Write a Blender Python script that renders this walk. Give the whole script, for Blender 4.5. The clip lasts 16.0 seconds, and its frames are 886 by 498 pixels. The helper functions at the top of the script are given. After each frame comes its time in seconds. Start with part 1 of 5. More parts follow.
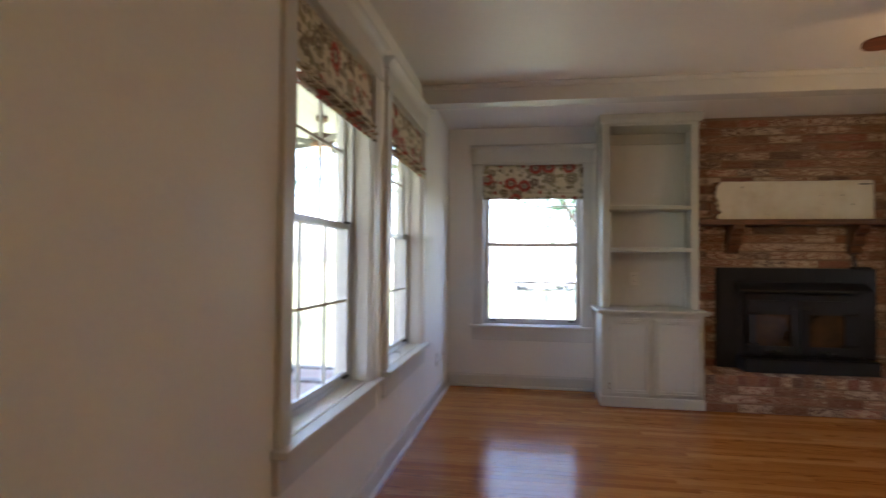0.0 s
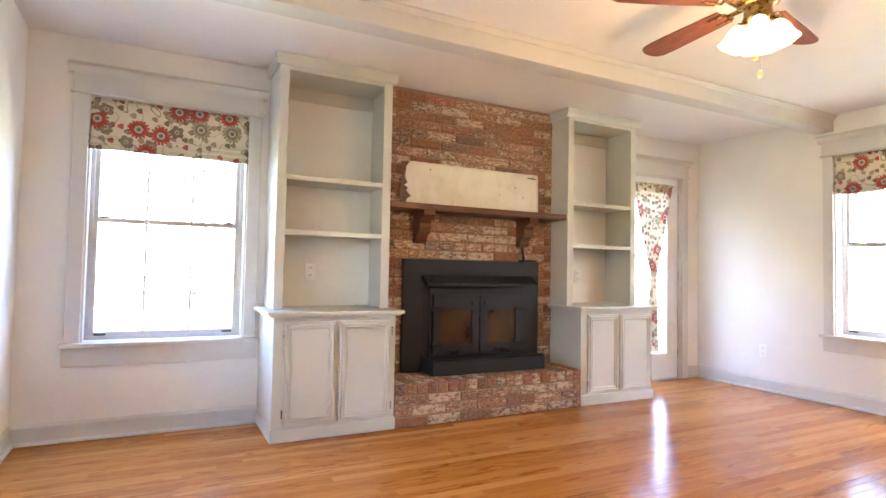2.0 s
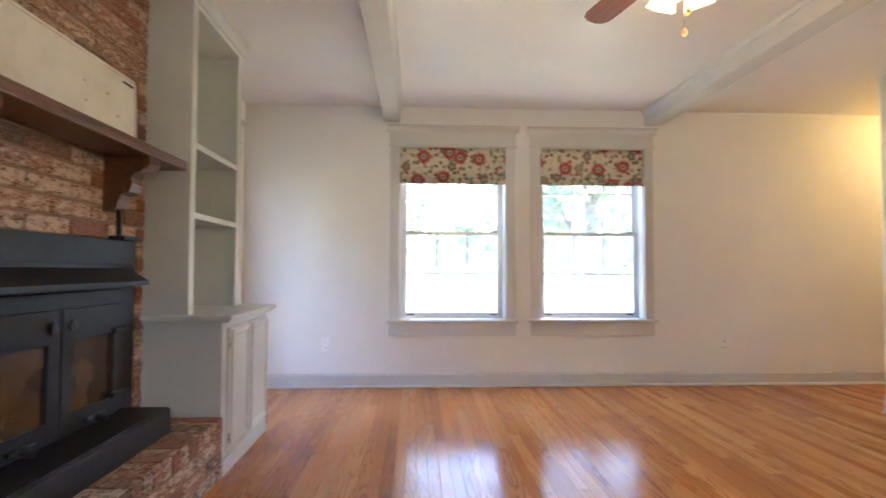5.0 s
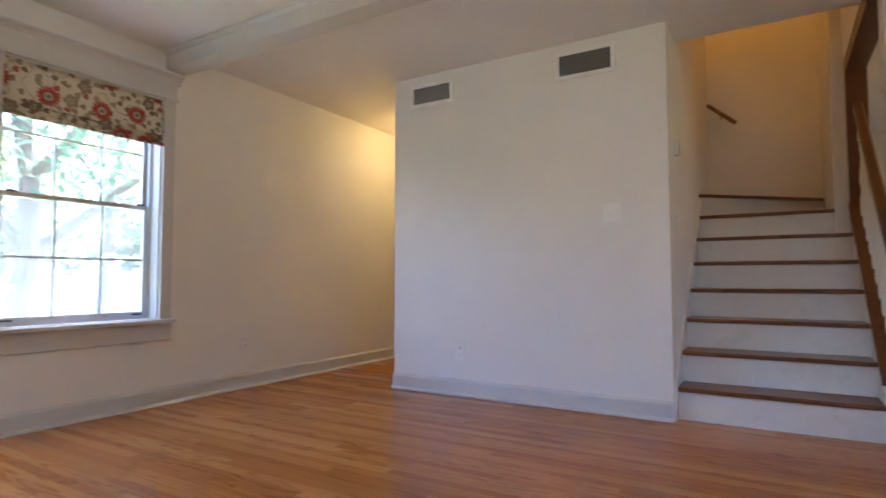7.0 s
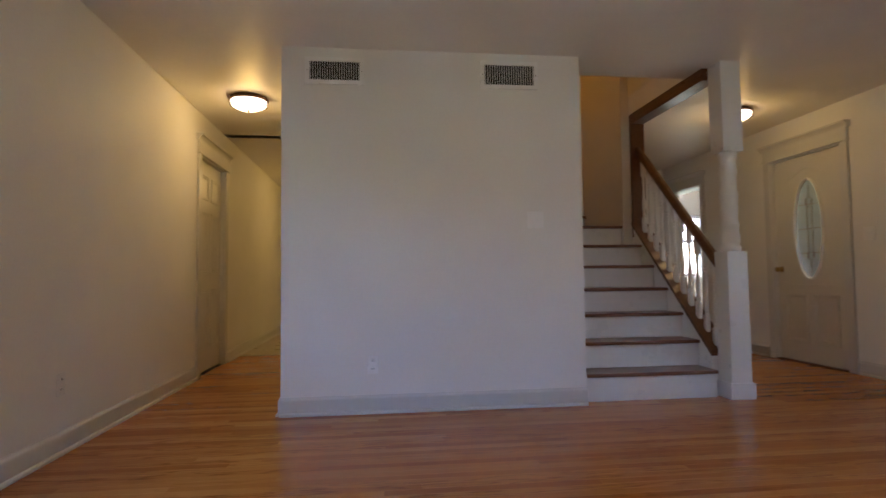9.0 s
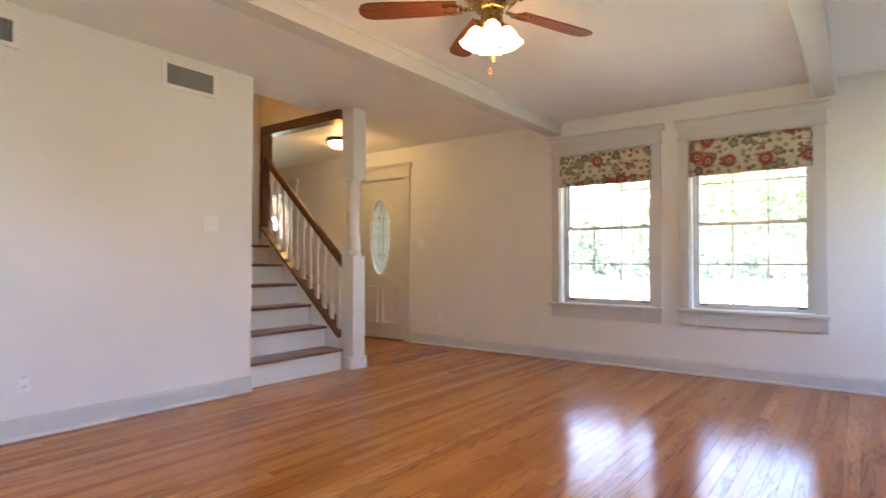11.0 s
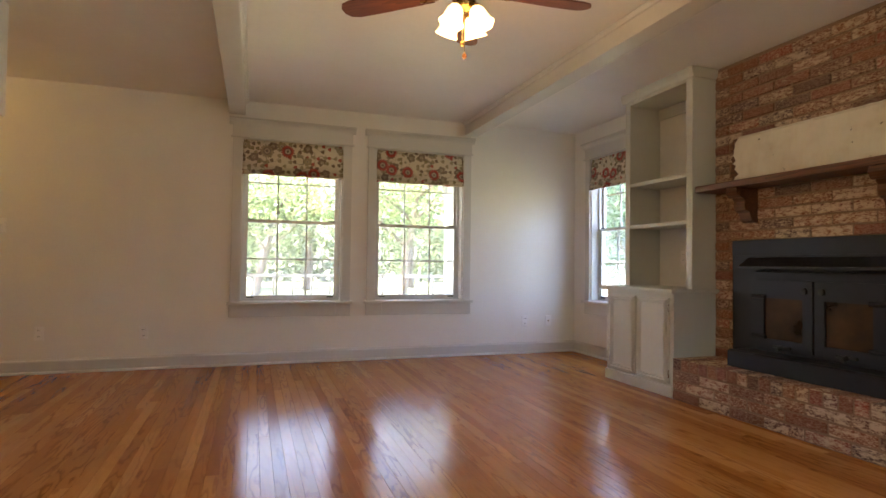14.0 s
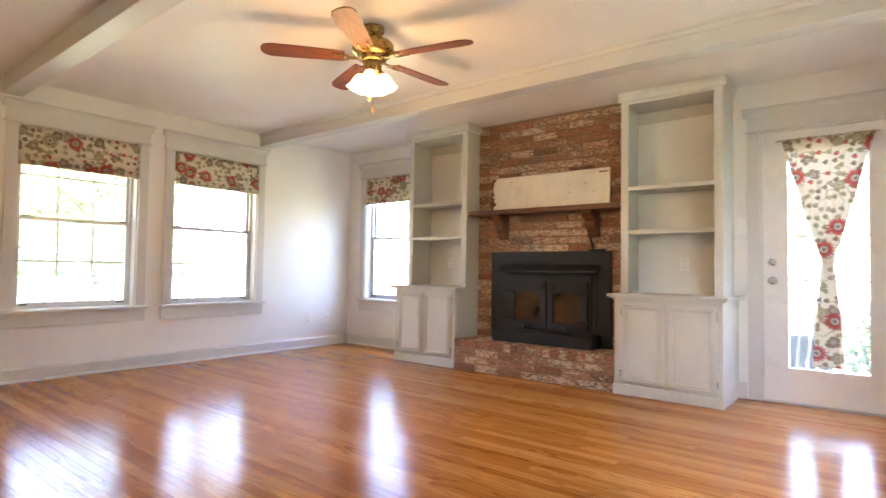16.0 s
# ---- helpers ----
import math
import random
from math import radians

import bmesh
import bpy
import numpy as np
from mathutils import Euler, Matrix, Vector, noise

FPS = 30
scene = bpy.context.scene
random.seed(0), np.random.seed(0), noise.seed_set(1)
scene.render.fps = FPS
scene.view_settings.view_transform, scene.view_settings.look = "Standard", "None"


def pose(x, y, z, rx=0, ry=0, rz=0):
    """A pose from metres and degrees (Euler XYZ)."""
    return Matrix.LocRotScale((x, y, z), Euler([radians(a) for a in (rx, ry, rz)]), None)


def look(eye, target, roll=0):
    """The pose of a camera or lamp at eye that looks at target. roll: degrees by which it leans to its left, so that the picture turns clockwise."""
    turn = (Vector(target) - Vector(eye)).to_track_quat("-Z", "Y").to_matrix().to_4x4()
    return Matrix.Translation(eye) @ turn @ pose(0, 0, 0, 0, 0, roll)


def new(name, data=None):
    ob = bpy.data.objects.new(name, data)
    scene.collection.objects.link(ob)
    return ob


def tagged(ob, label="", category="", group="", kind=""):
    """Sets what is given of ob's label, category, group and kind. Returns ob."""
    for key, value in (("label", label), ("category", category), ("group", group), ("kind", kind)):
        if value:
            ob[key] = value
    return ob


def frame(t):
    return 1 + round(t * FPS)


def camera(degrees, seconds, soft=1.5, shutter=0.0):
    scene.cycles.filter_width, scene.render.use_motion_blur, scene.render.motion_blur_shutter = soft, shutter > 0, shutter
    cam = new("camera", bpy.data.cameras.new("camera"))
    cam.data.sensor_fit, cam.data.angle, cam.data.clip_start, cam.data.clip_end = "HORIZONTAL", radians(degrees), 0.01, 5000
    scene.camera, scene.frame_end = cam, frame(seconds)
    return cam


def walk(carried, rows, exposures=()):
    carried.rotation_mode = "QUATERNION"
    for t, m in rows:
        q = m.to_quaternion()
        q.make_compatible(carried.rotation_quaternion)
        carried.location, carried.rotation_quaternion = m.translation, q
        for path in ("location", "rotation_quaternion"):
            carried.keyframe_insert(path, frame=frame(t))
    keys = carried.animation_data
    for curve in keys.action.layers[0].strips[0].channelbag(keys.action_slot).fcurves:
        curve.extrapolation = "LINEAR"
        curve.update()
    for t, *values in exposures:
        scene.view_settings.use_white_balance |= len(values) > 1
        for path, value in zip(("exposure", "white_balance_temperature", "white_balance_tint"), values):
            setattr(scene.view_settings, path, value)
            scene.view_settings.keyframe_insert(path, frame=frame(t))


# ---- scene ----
cam = camera(77.2, 16.0, shutter=0.3)
ROWS = [
    (0.0, 0.792, 0.245, 1.171, 9.13, 1.28, 0.54),
    (0.5, 0.770, 0.460, 1.120, -8.6, 1.5, 0.9),
    (1.0, 0.648, 0.792, 1.098, -21.55, 1.74, 1.21),
    (1.5, 0.665, 1.151, 1.063, -25.68, 2.11, 1.12),
    (2.0, 0.726, 1.516, 1.053, -27.18, 2.28, 1.11),
    (2.5, 0.71, 1.977, 1.025, -29.92, 2.29, 1.1),
    (3.0, 0.781, 2.389, 1.014, -36.41, 2.2, 1.18),
    (3.2, 0.811, 2.542, 1.022, -39.57, 2.26, 1.14),
    (5.3, 1.027, 4.112, 1.018, -101.79, 2.21, 0.22),
    (5.5, 1.088, 4.12, 0.997, -107.19, 2.4, 0.27),
    (6.0, 1.366, 4.063, 0.936, -120.06, 2.68, 0.33),
    (6.5, 1.783, 4.17, 0.89, -133.38, 2.9, 0.18),
    (7.0, 2.193, 4.237, 0.846, -148.92, 3.15, -0.04),
    (7.5, 2.614, 4.204, 0.851, -159.82, 2.96, -0.11),
    (8.0, 3.124, 4.2, 0.839, -168.24, 3.15, -0.28),
    (8.2, 3.357, 4.219, 0.827, -171.32, 3.39, -0.42),
    (10.3, 5.079, 4.583, 0.993, -217.02, 1.87, -0.02),
    (10.5, 5.18, 4.567, 0.988, -221.68, 1.86, 0.02),
    (11.0, 5.304, 4.43, 0.995, -233.16, 1.35, 0.06),
    (11.5, 5.36, 4.164, 0.978, -243.49, 1.02, 0.05),
    (12.0, 5.303, 3.865, 0.92, -251.7, 1.26, 0.34),
    (12.5, 5.307, 3.472, 0.913, -261.13, 1.27, 0.6),
    (13.0, 5.336, 3.063, 0.926, -269.42, 1.28, 0.64),
    (13.5, 5.347, 2.612, 0.933, -280.28, 1.61, 0.76),
    (14.0, 5.431, 2.079, 0.944, -288.88, 1.62, 0.76),
    (14.5, 5.459, 1.689, 0.924, -294.51, 1.65, 0.81),
    (15.0, 5.473, 1.274, 0.946, -304.21, 2.0, 0.87),
    (15.5, 5.477, 0.928, 0.959, -312.41, 2.15, 0.89),
    (16.0, 5.461, 0.653, 0.956, -321.27, 2.14, 0.87),
]


def view(x, y, z, yaw, pitch, roll):
    a, b = radians(yaw), radians(pitch)
    way = Vector((-math.sin(a) * math.cos(b), math.cos(a) * math.cos(b), math.sin(b)))
    return look((x, y, z), Vector((x, y, z)) + way, roll)


# time, stops, white balance
EXPOSURES = [
    (0.0, 4.07, 6000, 25), (0.3, 3.97, 6000, 25), (0.6, 4.12, 6000, 25), (1.0, 4.87, 6000, 25), (1.5, 5.57, 6000, 25), (2.0, 5.95, 5900, 25), (2.5, 6.17, 5850, 24), (3.2, 6.42, 5800, 23),
    (5.3, 5.09, 5450, 24), (6.0, 5.00, 5380, 23), (7.0, 4.64, 5350, 24), (8.2, 3.97, 5350, 25),
    (10.3, 4.62, 5800, 25), (11.0, 5.19, 5900, 25), (12.0, 4.77, 6350, 24), (12.5, 4.27, 6600, 24), (13.4, 4.32, 6650, 24), (14.5, 4.79, 6650, 24), (15.2, 5.17, 6400, 24), (16.0, 5.57, 6150, 24),
]
walk(cam, [(t, view(*row)) for t, *row in ROWS], EXPOSURES)

# ---- light ----
world = bpy.data.worlds.new("sky")
scene.world = world
world.use_nodes = True
wn = world.node_tree.nodes
sky = wn.new("ShaderNodeTexSky")
sky.sky_type, sky.sun_disc, sky.sun_elevation, sky.sun_rotation = "NISHITA", False, radians(55), radians(176)
sky.dust_density, sky.ozone_density = 3.0, 1.0
world.node_tree.links.new(sky.outputs[0], wn["Background"].inputs[0])
wn["Background"].inputs[1].default_value = 0.15


def lamp(name, kind, place, power, colour, size=0.1, aim=None, size_y=None):
    data = bpy.data.lights.new(name, kind)
    data.energy, data.color = power, colour
    ob = new(name, data)
    if kind == "AREA":
        data.size = size
        if size_y:
            data.shape, data.size_y = "RECTANGLE", size_y
    elif kind == "POINT":
        data.shadow_soft_size = size
    ob.matrix_world = look(place, aim) if aim else Matrix.Translation(place)
    return ob


sun = lamp("sun", "SUN", (0, -20, 30), 2.6, (1.0, 0.95, 0.88), aim=(-1.4, 0, 0.5))
sun.data.angle = radians(0.6)
WARM = (1.0, 0.62, 0.26)
HALL_WARM = (1.0, 0.60, 0.11)
FAN_AT = (3.0, 3.0)

# ---- materials ----


class Nodes:
    """A material with a principled shader and a few shorthands."""

    def __init__(self, name, rough=0.5, metal=0.0):
        self.m = bpy.data.materials.new(name)
        self.m.use_nodes = True
        self.t = self.m.node_tree
        self.p = self.t.nodes["Principled BSDF"]
        self.p.inputs["Roughness"].default_value = rough
        self.p.inputs["Metallic"].default_value = metal

    def n(self, kind, **sets):
        node = self.t.nodes.new(kind)
        for k, v in sets.items():
            if k in node.inputs:
                node.inputs[k].default_value = v
            elif k == "operation":
                node.operation = v
            elif k == "data_type":
                node.data_type = v
            elif k == "blend_type":
                node.blend_type = v
            else:
                node.voronoi_dimensions = v
        return node

    def link(self, a, b):
        self.t.links.new(a, b)

    def put(self, a, socket):
        self.t.links.new(a, self.p.inputs[socket])

    def math(self, op, a, b=None, c=None):
        node = self.n("ShaderNodeMath", operation=op)
        for k, v in enumerate((a, b, c)):
            if v is None:
                continue
            if isinstance(v, (int, float)):
                node.inputs[k].default_value = v
            else:
                self.link(v, node.inputs[k])
        return node.outputs[0]

    def mix(self, fac, a, b, blend="MIX"):
        node = self.n("ShaderNodeMix", data_type="RGBA", blend_type=blend)
        for k, v in ((0, fac), (6, a), (7, b)):
            if isinstance(v, (int, float)):
                node.inputs[k].default_value = v
            elif isinstance(v, tuple):
                node.inputs[k].default_value = (*v[:3], 1)
            else:
                self.link(v, node.inputs[k])
        return node.outputs[2]

    def where(self, kind="Object", scale=(1, 1, 1)):
        c = self.n("ShaderNodeTexCoord")
        m = self.n("ShaderNodeMapping")
        m.inputs["Scale"].default_value = scale
        self.link(c.outputs[kind], m.inputs[0])
        return m.outputs[0]

    def place(self, scale=(1, 1, 1)):
        c = self.n("ShaderNodeNewGeometry")
        m = self.n("ShaderNodeMapping")
        m.inputs["Scale"].default_value = scale
        self.link(c.outputs["Position"], m.inputs[0])
        return m.outputs[0]

    def noise(self, vec, scale, detail=4.0, rough=0.55):
        node = self.n("ShaderNodeTexNoise", Scale=scale, Detail=detail, Roughness=rough)
        self.link(vec, node.inputs["Vector"])
        return node.outputs["Fac"]

    def ramp(self, fac, *stops):
        node = self.n("ShaderNodeValToRGB")
        r = node.color_ramp
        while len(r.elements) < len(stops):
            r.elements.new(0.5)
        for e, (pos, col) in zip(r.elements, stops):
            e.position = pos
            e.color = (*col, 1) if isinstance(col, tuple) else (col, col, col, 1)
        self.link(fac, node.inputs[0])
        return node.outputs[0]

    def bump(self, height, strength, distance=0.002):
        node = self.n("ShaderNodeBump", Strength=strength, Distance=distance)
        self.link(height, node.inputs["Height"])
        self.put(node.outputs[0], "Normal")


def tint(c, k):
    return tuple(min(1.0, v * k) for v in c)


def painted(name, colour, rough=0.5, wear=0.06, relief=0.25, scale=30.0):
    """Paint: broad unevenness, fine roller texture, gloss that varies a little."""
    d = Nodes(name, rough)
    v = d.place()
    broad, fine = d.noise(v, 1.3, 3), d.noise(v, scale, 4)
    c = d.mix(d.ramp(broad, (0.3, 0.0), (0.7, 1.0)), tint(colour, 1 - wear), tint(colour, 1 + wear * 0.5))
    d.put(d.mix(0.12, c, d.ramp(fine, (0.35, tint(colour, 0.8)), (0.65, colour))), "Base Color")
    d.put(d.math("MULTIPLY_ADD", d.noise(v, 5), 0.2, rough - 0.1), "Roughness")
    d.bump(fine, relief, 0.0012)
    return d.m


WALL = painted("wall_paint", (0.83, 0.815, 0.775), 0.55, 0.05, 0.35, 55)
CEIL = painted("ceiling_paint", (0.83, 0.805, 0.775), 0.45, 0.05, 0.3, 40)
TRIM = painted("trim_paint", (0.64, 0.63, 0.60), 0.38, 0.05, 0.04, 25)
CABINET = painted("cabinet_paint", (0.57, 0.565, 0.505), 0.45, 0.04, 0.03, 25)
BACKP = painted("bookcase_back_paint", (0.76, 0.75, 0.70), 0.45, 0.05, 0.1, 25)
WHITE = painted("white_gloss_paint", (0.79, 0.785, 0.76), 0.3, 0.05, 0.1, 30)
DOORP = painted("door_paint", (0.66, 0.64, 0.58), 0.35, 0.05, 0.1, 30)
# cream wall darkened to tan, the room's shade put into the colour
SIDE_DIMMED = painted("side_room_dimmed_cream", (0.42, 0.37, 0.27), 0.55, 0.06, 0.3, 50)
EXTW = painted("exterior_white_paint", (0.75, 0.75, 0.72), 0.5, 0.08, 0.2, 20)
MUNTIN = painted("muntin_paint", (0.50, 0.50, 0.48), 0.45, 0.08, 0.1)
PLASTIC = painted("white_plastic", (0.88, 0.87, 0.85), 0.28, 0.02, 0.02)
TILE = painted("hall_tile", (0.45, 0.38, 0.26), 0.3, 0.12, 0.1)


def metal(name, colour, rough, wear=0.2):
    d = Nodes(name, rough, 1.0)
    v = d.where()
    f = d.noise(v, 18, 5)
    d.put(d.mix(f, tint(colour, 1 - wear), colour), "Base Color")
    d.put(d.math("MULTIPLY_ADD", d.noise(v, 60), 0.2, rough - 0.08), "Roughness")
    return d.m


BRASS = metal("antique_brass", (0.42, 0.29, 0.11), 0.26)
CHROME = metal("satin_nickel", (0.62, 0.60, 0.57), 0.25)
ALUMINIUM = metal("mill_aluminium", (0.64, 0.65, 0.66), 0.45)
BRONZE = metal("bronze", (0.16, 0.09, 0.05), 0.35)


def black_iron(name, colour, rough):
    d = Nodes(name, rough, 0.0)
    v = d.where()
    d.put(d.mix(d.noise(v, 9, 5), colour, tint(colour, 1.7)), "Base Color")
    d.put(d.math("MULTIPLY_ADD", d.noise(v, 30), 0.25, rough - 0.1), "Roughness")
    d.bump(d.noise(v, 160, 3), 0.25, 0.0008)
    return d.m


STOVE = black_iron("stove_black", (0.0105, 0.0108, 0.0145), 0.48)
STOVE.node_tree.nodes["Principled BSDF"].inputs["Specular IOR Level"].default_value = 0.30
DARK = black_iron("black_plastic", (0.012, 0.012, 0.012), 0.5)


def wood(name, dark, light, rough=0.35, axis="x", grain=1.0, coat=0.0):
    """Timber with growth rings stretched along one axis; each piece differs."""
    d = Nodes(name, rough)
    s = {"x": (1.1, 14, 14), "y": (14, 1.1, 14), "z": (14, 14, 1.1)}[axis]
    v = d.where("Object", tuple(a * grain for a in s))
    info = d.n("ShaderNodeObjectInfo")
    shift = d.n("ShaderNodeVectorMath", operation="ADD")
    d.link(v, shift.inputs[0])
    comb = d.n("ShaderNodeCombineXYZ")
    d.link(d.math("MULTIPLY", info.outputs["Random"], 37.0), comb.inputs[0])
    d.link(d.math("MULTIPLY", info.outputs["Random"], 91.0), comb.inputs[2])
    d.link(comb.outputs[0], shift.inputs[1])
    w = shift.outputs[0]
    rings = d.math("FRACT", d.math("MULTIPLY", d.noise(w, 1.1, 2), 7.0))
    fine = d.noise(w, 9, 6, 0.7)
    f = d.math("ADD", d.math("MULTIPLY", rings, 0.45), d.math("MULTIPLY", fine, 0.6))
    d.put(d.ramp(f, (0.2, dark), (0.8, light)), "Base Color")
    d.put(d.math("MULTIPLY_ADD", fine, 0.2, rough - 0.1), "Roughness")
    d.p.inputs["Coat Weight"].default_value = coat
    d.p.inputs["Coat Roughness"].default_value = 0.12
    d.bump(fine, 0.25, 0.0008)
    return d.m


TREAD = wood("tread_wood", (0.10, 0.038, 0.014), (0.22, 0.09, 0.035), 0.3, "x")
RAILW = wood("rail_wood", (0.075, 0.026, 0.011), (0.16, 0.06, 0.024), 0.3, "y")
MANTELW = wood("mantel_wood", (0.060, 0.022, 0.009), (0.16, 0.060, 0.025), 0.4, "x")
BLADEW = wood("fan_blade_wood", (0.10, 0.028, 0.012), (0.20, 0.06, 0.025), 0.55, "x")
BARK = wood("bark", (0.06, 0.045, 0.03), (0.16, 0.13, 0.10), 0.9, "z", 0.5)
FENCEW = wood("weathered_fence", (0.28, 0.25, 0.21), (0.45, 0.41, 0.36), 0.85, "z")
DECKW = wood("porch_deck", (0.24, 0.14, 0.10), (0.40, 0.26, 0.2), 0.6, "y")
GARDENW = wood("garden_chair_wood", (0.02, 0.02, 0.025), (0.06, 0.06, 0.07), 0.6, "z")


def floor_wood(name, island):
    """Honey oak strip flooring under a glossy varnish; every strip has its own tone."""
    d = Nodes(name, 0.2)
    g = d.n("ShaderNodeNewGeometry")
    rnd = g.outputs["Random Per Island"] if island else d.n("ShaderNodeObjectInfo").outputs["Random"]
    comb = d.n("ShaderNodeCombineXYZ")
    d.link(d.math("MULTIPLY", rnd, 53.0), comb.inputs[0])
    d.link(d.math("MULTIPLY", rnd, 17.0), comb.inputs[2])
    shift = d.n("ShaderNodeVectorMath", operation="ADD")
    d.link(g.outputs["Position"], shift.inputs[0])
    d.link(comb.outputs[0], shift.inputs[1])
    m = d.n("ShaderNodeMapping")
    m.inputs["Scale"].default_value = (1.5, 13.0, 1.0)
    d.link(shift.outputs[0], m.inputs[0])
    m3 = d.n("ShaderNodeMapping")
    m3.inputs["Scale"].default_value = (16.0, 60.0, 1.0)
    d.link(shift.outputs[0], m3.inputs[0])
    waver = d.math("MULTIPLY", d.math("SUBTRACT", d.noise(m3.outputs[0], 1.0, 2, 0.5), 0.5), 0.09)
    field = d.math("ADD", d.noise(m.outputs[0], 1.2, 1.0, 0.4), waver)
    rings = d.math("PINGPONG", d.math("MULTIPLY", field, 12.5), 1.0)
    figured = d.math("FRACT", d.math("MULTIPLY", rnd, 9.7))
    m2 = d.n("ShaderNodeMapping")
    m2.inputs["Scale"].default_value = (5.0, 110.0, 1.0)
    d.link(shift.outputs[0], m2.inputs[0])
    pores = d.noise(m2.outputs[0], 2.0, 4, 0.65)
    tone = d.ramp(rnd, (0.0, (0.36, 0.124, 0.023)), (0.12, (0.41, 0.150, 0.029)), (0.45, (0.48, 0.188, 0.038)), (0.8, (0.53, 0.218, 0.047)), (1.0, (0.59, 0.262, 0.066)))
    lines = d.math("MULTIPLY", d.ramp(rings, (0.55, 0.0), (0.95, 0.68)), d.ramp(figured, (0.25, 0.18), (0.75, 1.0)))
    c = d.mix(lines, tone, d.mix(1.0, tone, (0.40, 0.27, 0.19), "MULTIPLY"))
    c = d.mix(d.ramp(pores, (0.52, 0.0), (0.80, 0.28)), c, d.mix(1.0, tone, (0.50, 0.38, 0.28), "MULTIPLY"))
    cloudy = d.noise(g.outputs["Position"], 2.3, 3)
    c = d.mix(d.ramp(cloudy, (0.35, 0.16), (0.65, 0.0)), c, d.mix(1.0, tone, (0.55, 0.45, 0.36), "MULTIPLY"))
    d.put(c, "Base Color")
    worn = d.noise(g.outputs["Position"], 1.6, 4)
    d.put(d.math("ADD", d.math("MULTIPLY_ADD", worn, 0.14, 0.11), d.math("MULTIPLY", lines, 0.06)), "Roughness")
    # each strip lies a hair out of level, and the varnish sinks a little into the grain
    tip = d.n("ShaderNodeCombineXYZ")
    d.link(d.math("MULTIPLY", d.math("SUBTRACT", d.math("FRACT", d.math("MULTIPLY", rnd, 31.7)), 0.5), 0.010), tip.inputs[0])
    d.link(d.math("MULTIPLY", d.math("SUBTRACT", d.math("FRACT", d.math("MULTIPLY", rnd, 77.3)), 0.5), 0.022), tip.inputs[1])
    lean = d.n("ShaderNodeVectorMath", operation="ADD")
    bump = d.n("ShaderNodeBump", Strength=0.12, Distance=0.0006)
    d.link(d.math("SUBTRACT", d.noise(g.outputs["Position"], 9.0, 3), d.math("MULTIPLY", lines, 0.25)), bump.inputs["Height"])
    d.link(bump.outputs[0], lean.inputs[0])
    d.link(tip.outputs[0], lean.inputs[1])
    unit = d.n("ShaderNodeVectorMath", operation="NORMALIZE")
    d.link(lean.outputs[0], unit.inputs[0])
    d.put(unit.outputs[0], "Normal")
    d.p.inputs["Specular IOR Level"].default_value = 0.19
    return d.m


FLOOR_A, FLOOR_B = floor_wood("oak_strip", False), floor_wood("oak_strip_rest", True)


def brick_material():
    """Old red brick, each in its own tone, smeared with remains of white wash."""
    d = Nodes("brick", 0.85)
    g = d.n("ShaderNodeNewGeometry")
    info = d.n("ShaderNodeObjectInfo")
    rnd = info.outputs["Random"]
    tone = d.ramp(rnd, (0.0, (0.085, 0.045, 0.034)), (0.14, (0.13, 0.058, 0.036)), (0.3, (0.21, 0.078, 0.035)), (0.55, (0.25, 0.094, 0.040)), (0.75, (0.20, 0.078, 0.038)), (0.9, (0.29, 0.070, 0.036)), (1.0, (0.10, 0.058, 0.045)))
    comb = d.n("ShaderNodeCombineXYZ")
    d.link(d.math("MULTIPLY", rnd, 40.0), comb.inputs[0])
    shift = d.n("ShaderNodeVectorMath", operation="ADD")
    d.link(g.outputs["Position"], shift.inputs[0])
    d.link(comb.outputs[0], shift.inputs[1])
    v = shift.outputs[0]
    m = d.n("ShaderNodeMapping")
    m.inputs["Scale"].default_value = (1.0, 1.0, 2.3)
    d.link(v, m.inputs[0])
    smear = d.noise(m.outputs[0], 20.0, 5, 0.68)
    ridge = d.math("ABSOLUTE", d.math("SUBTRACT", d.noise(m.outputs[0], 34.0, 4, 0.6), 0.5))
    lines = d.ramp(ridge, (0.0, 1.0), (0.025, 0.8), (0.055, 0.0))
    share = d.math("FRACT", d.math("MULTIPLY", rnd, 7.31))
    soft = d.ramp(d.math("SUBTRACT", smear, d.math("MULTIPLY_ADD", share, 0.20, 0.445)), (0.0, 0.0), (0.07, 0.88))
    mask = d.math("MULTIPLY", lines, d.math("SUBTRACT", 0.95, d.math("MULTIPLY", share, 0.75)))
    grit = d.noise(v, 120, 4)
    c = d.mix(d.math("MULTIPLY", grit, 0.5), tone, d.mix(1.0, tone, (0.6, 0.55, 0.5), "MULTIPLY"))
    c = d.mix(d.math("MINIMUM", d.math("MAXIMUM", soft, mask), 0.85), c, (0.58, 0.44, 0.31))
    d.put(c, "Base Color")
    d.bump(d.math("ADD", d.math("MULTIPLY", smear, 1.0), d.math("MULTIPLY", grit, 0.4)), 0.7, 0.004)
    return d.m


BRICK = brick_material()
MORTAR = painted("mortar", (0.28, 0.178, 0.11), 0.9, 0.2, 0.9, 90)


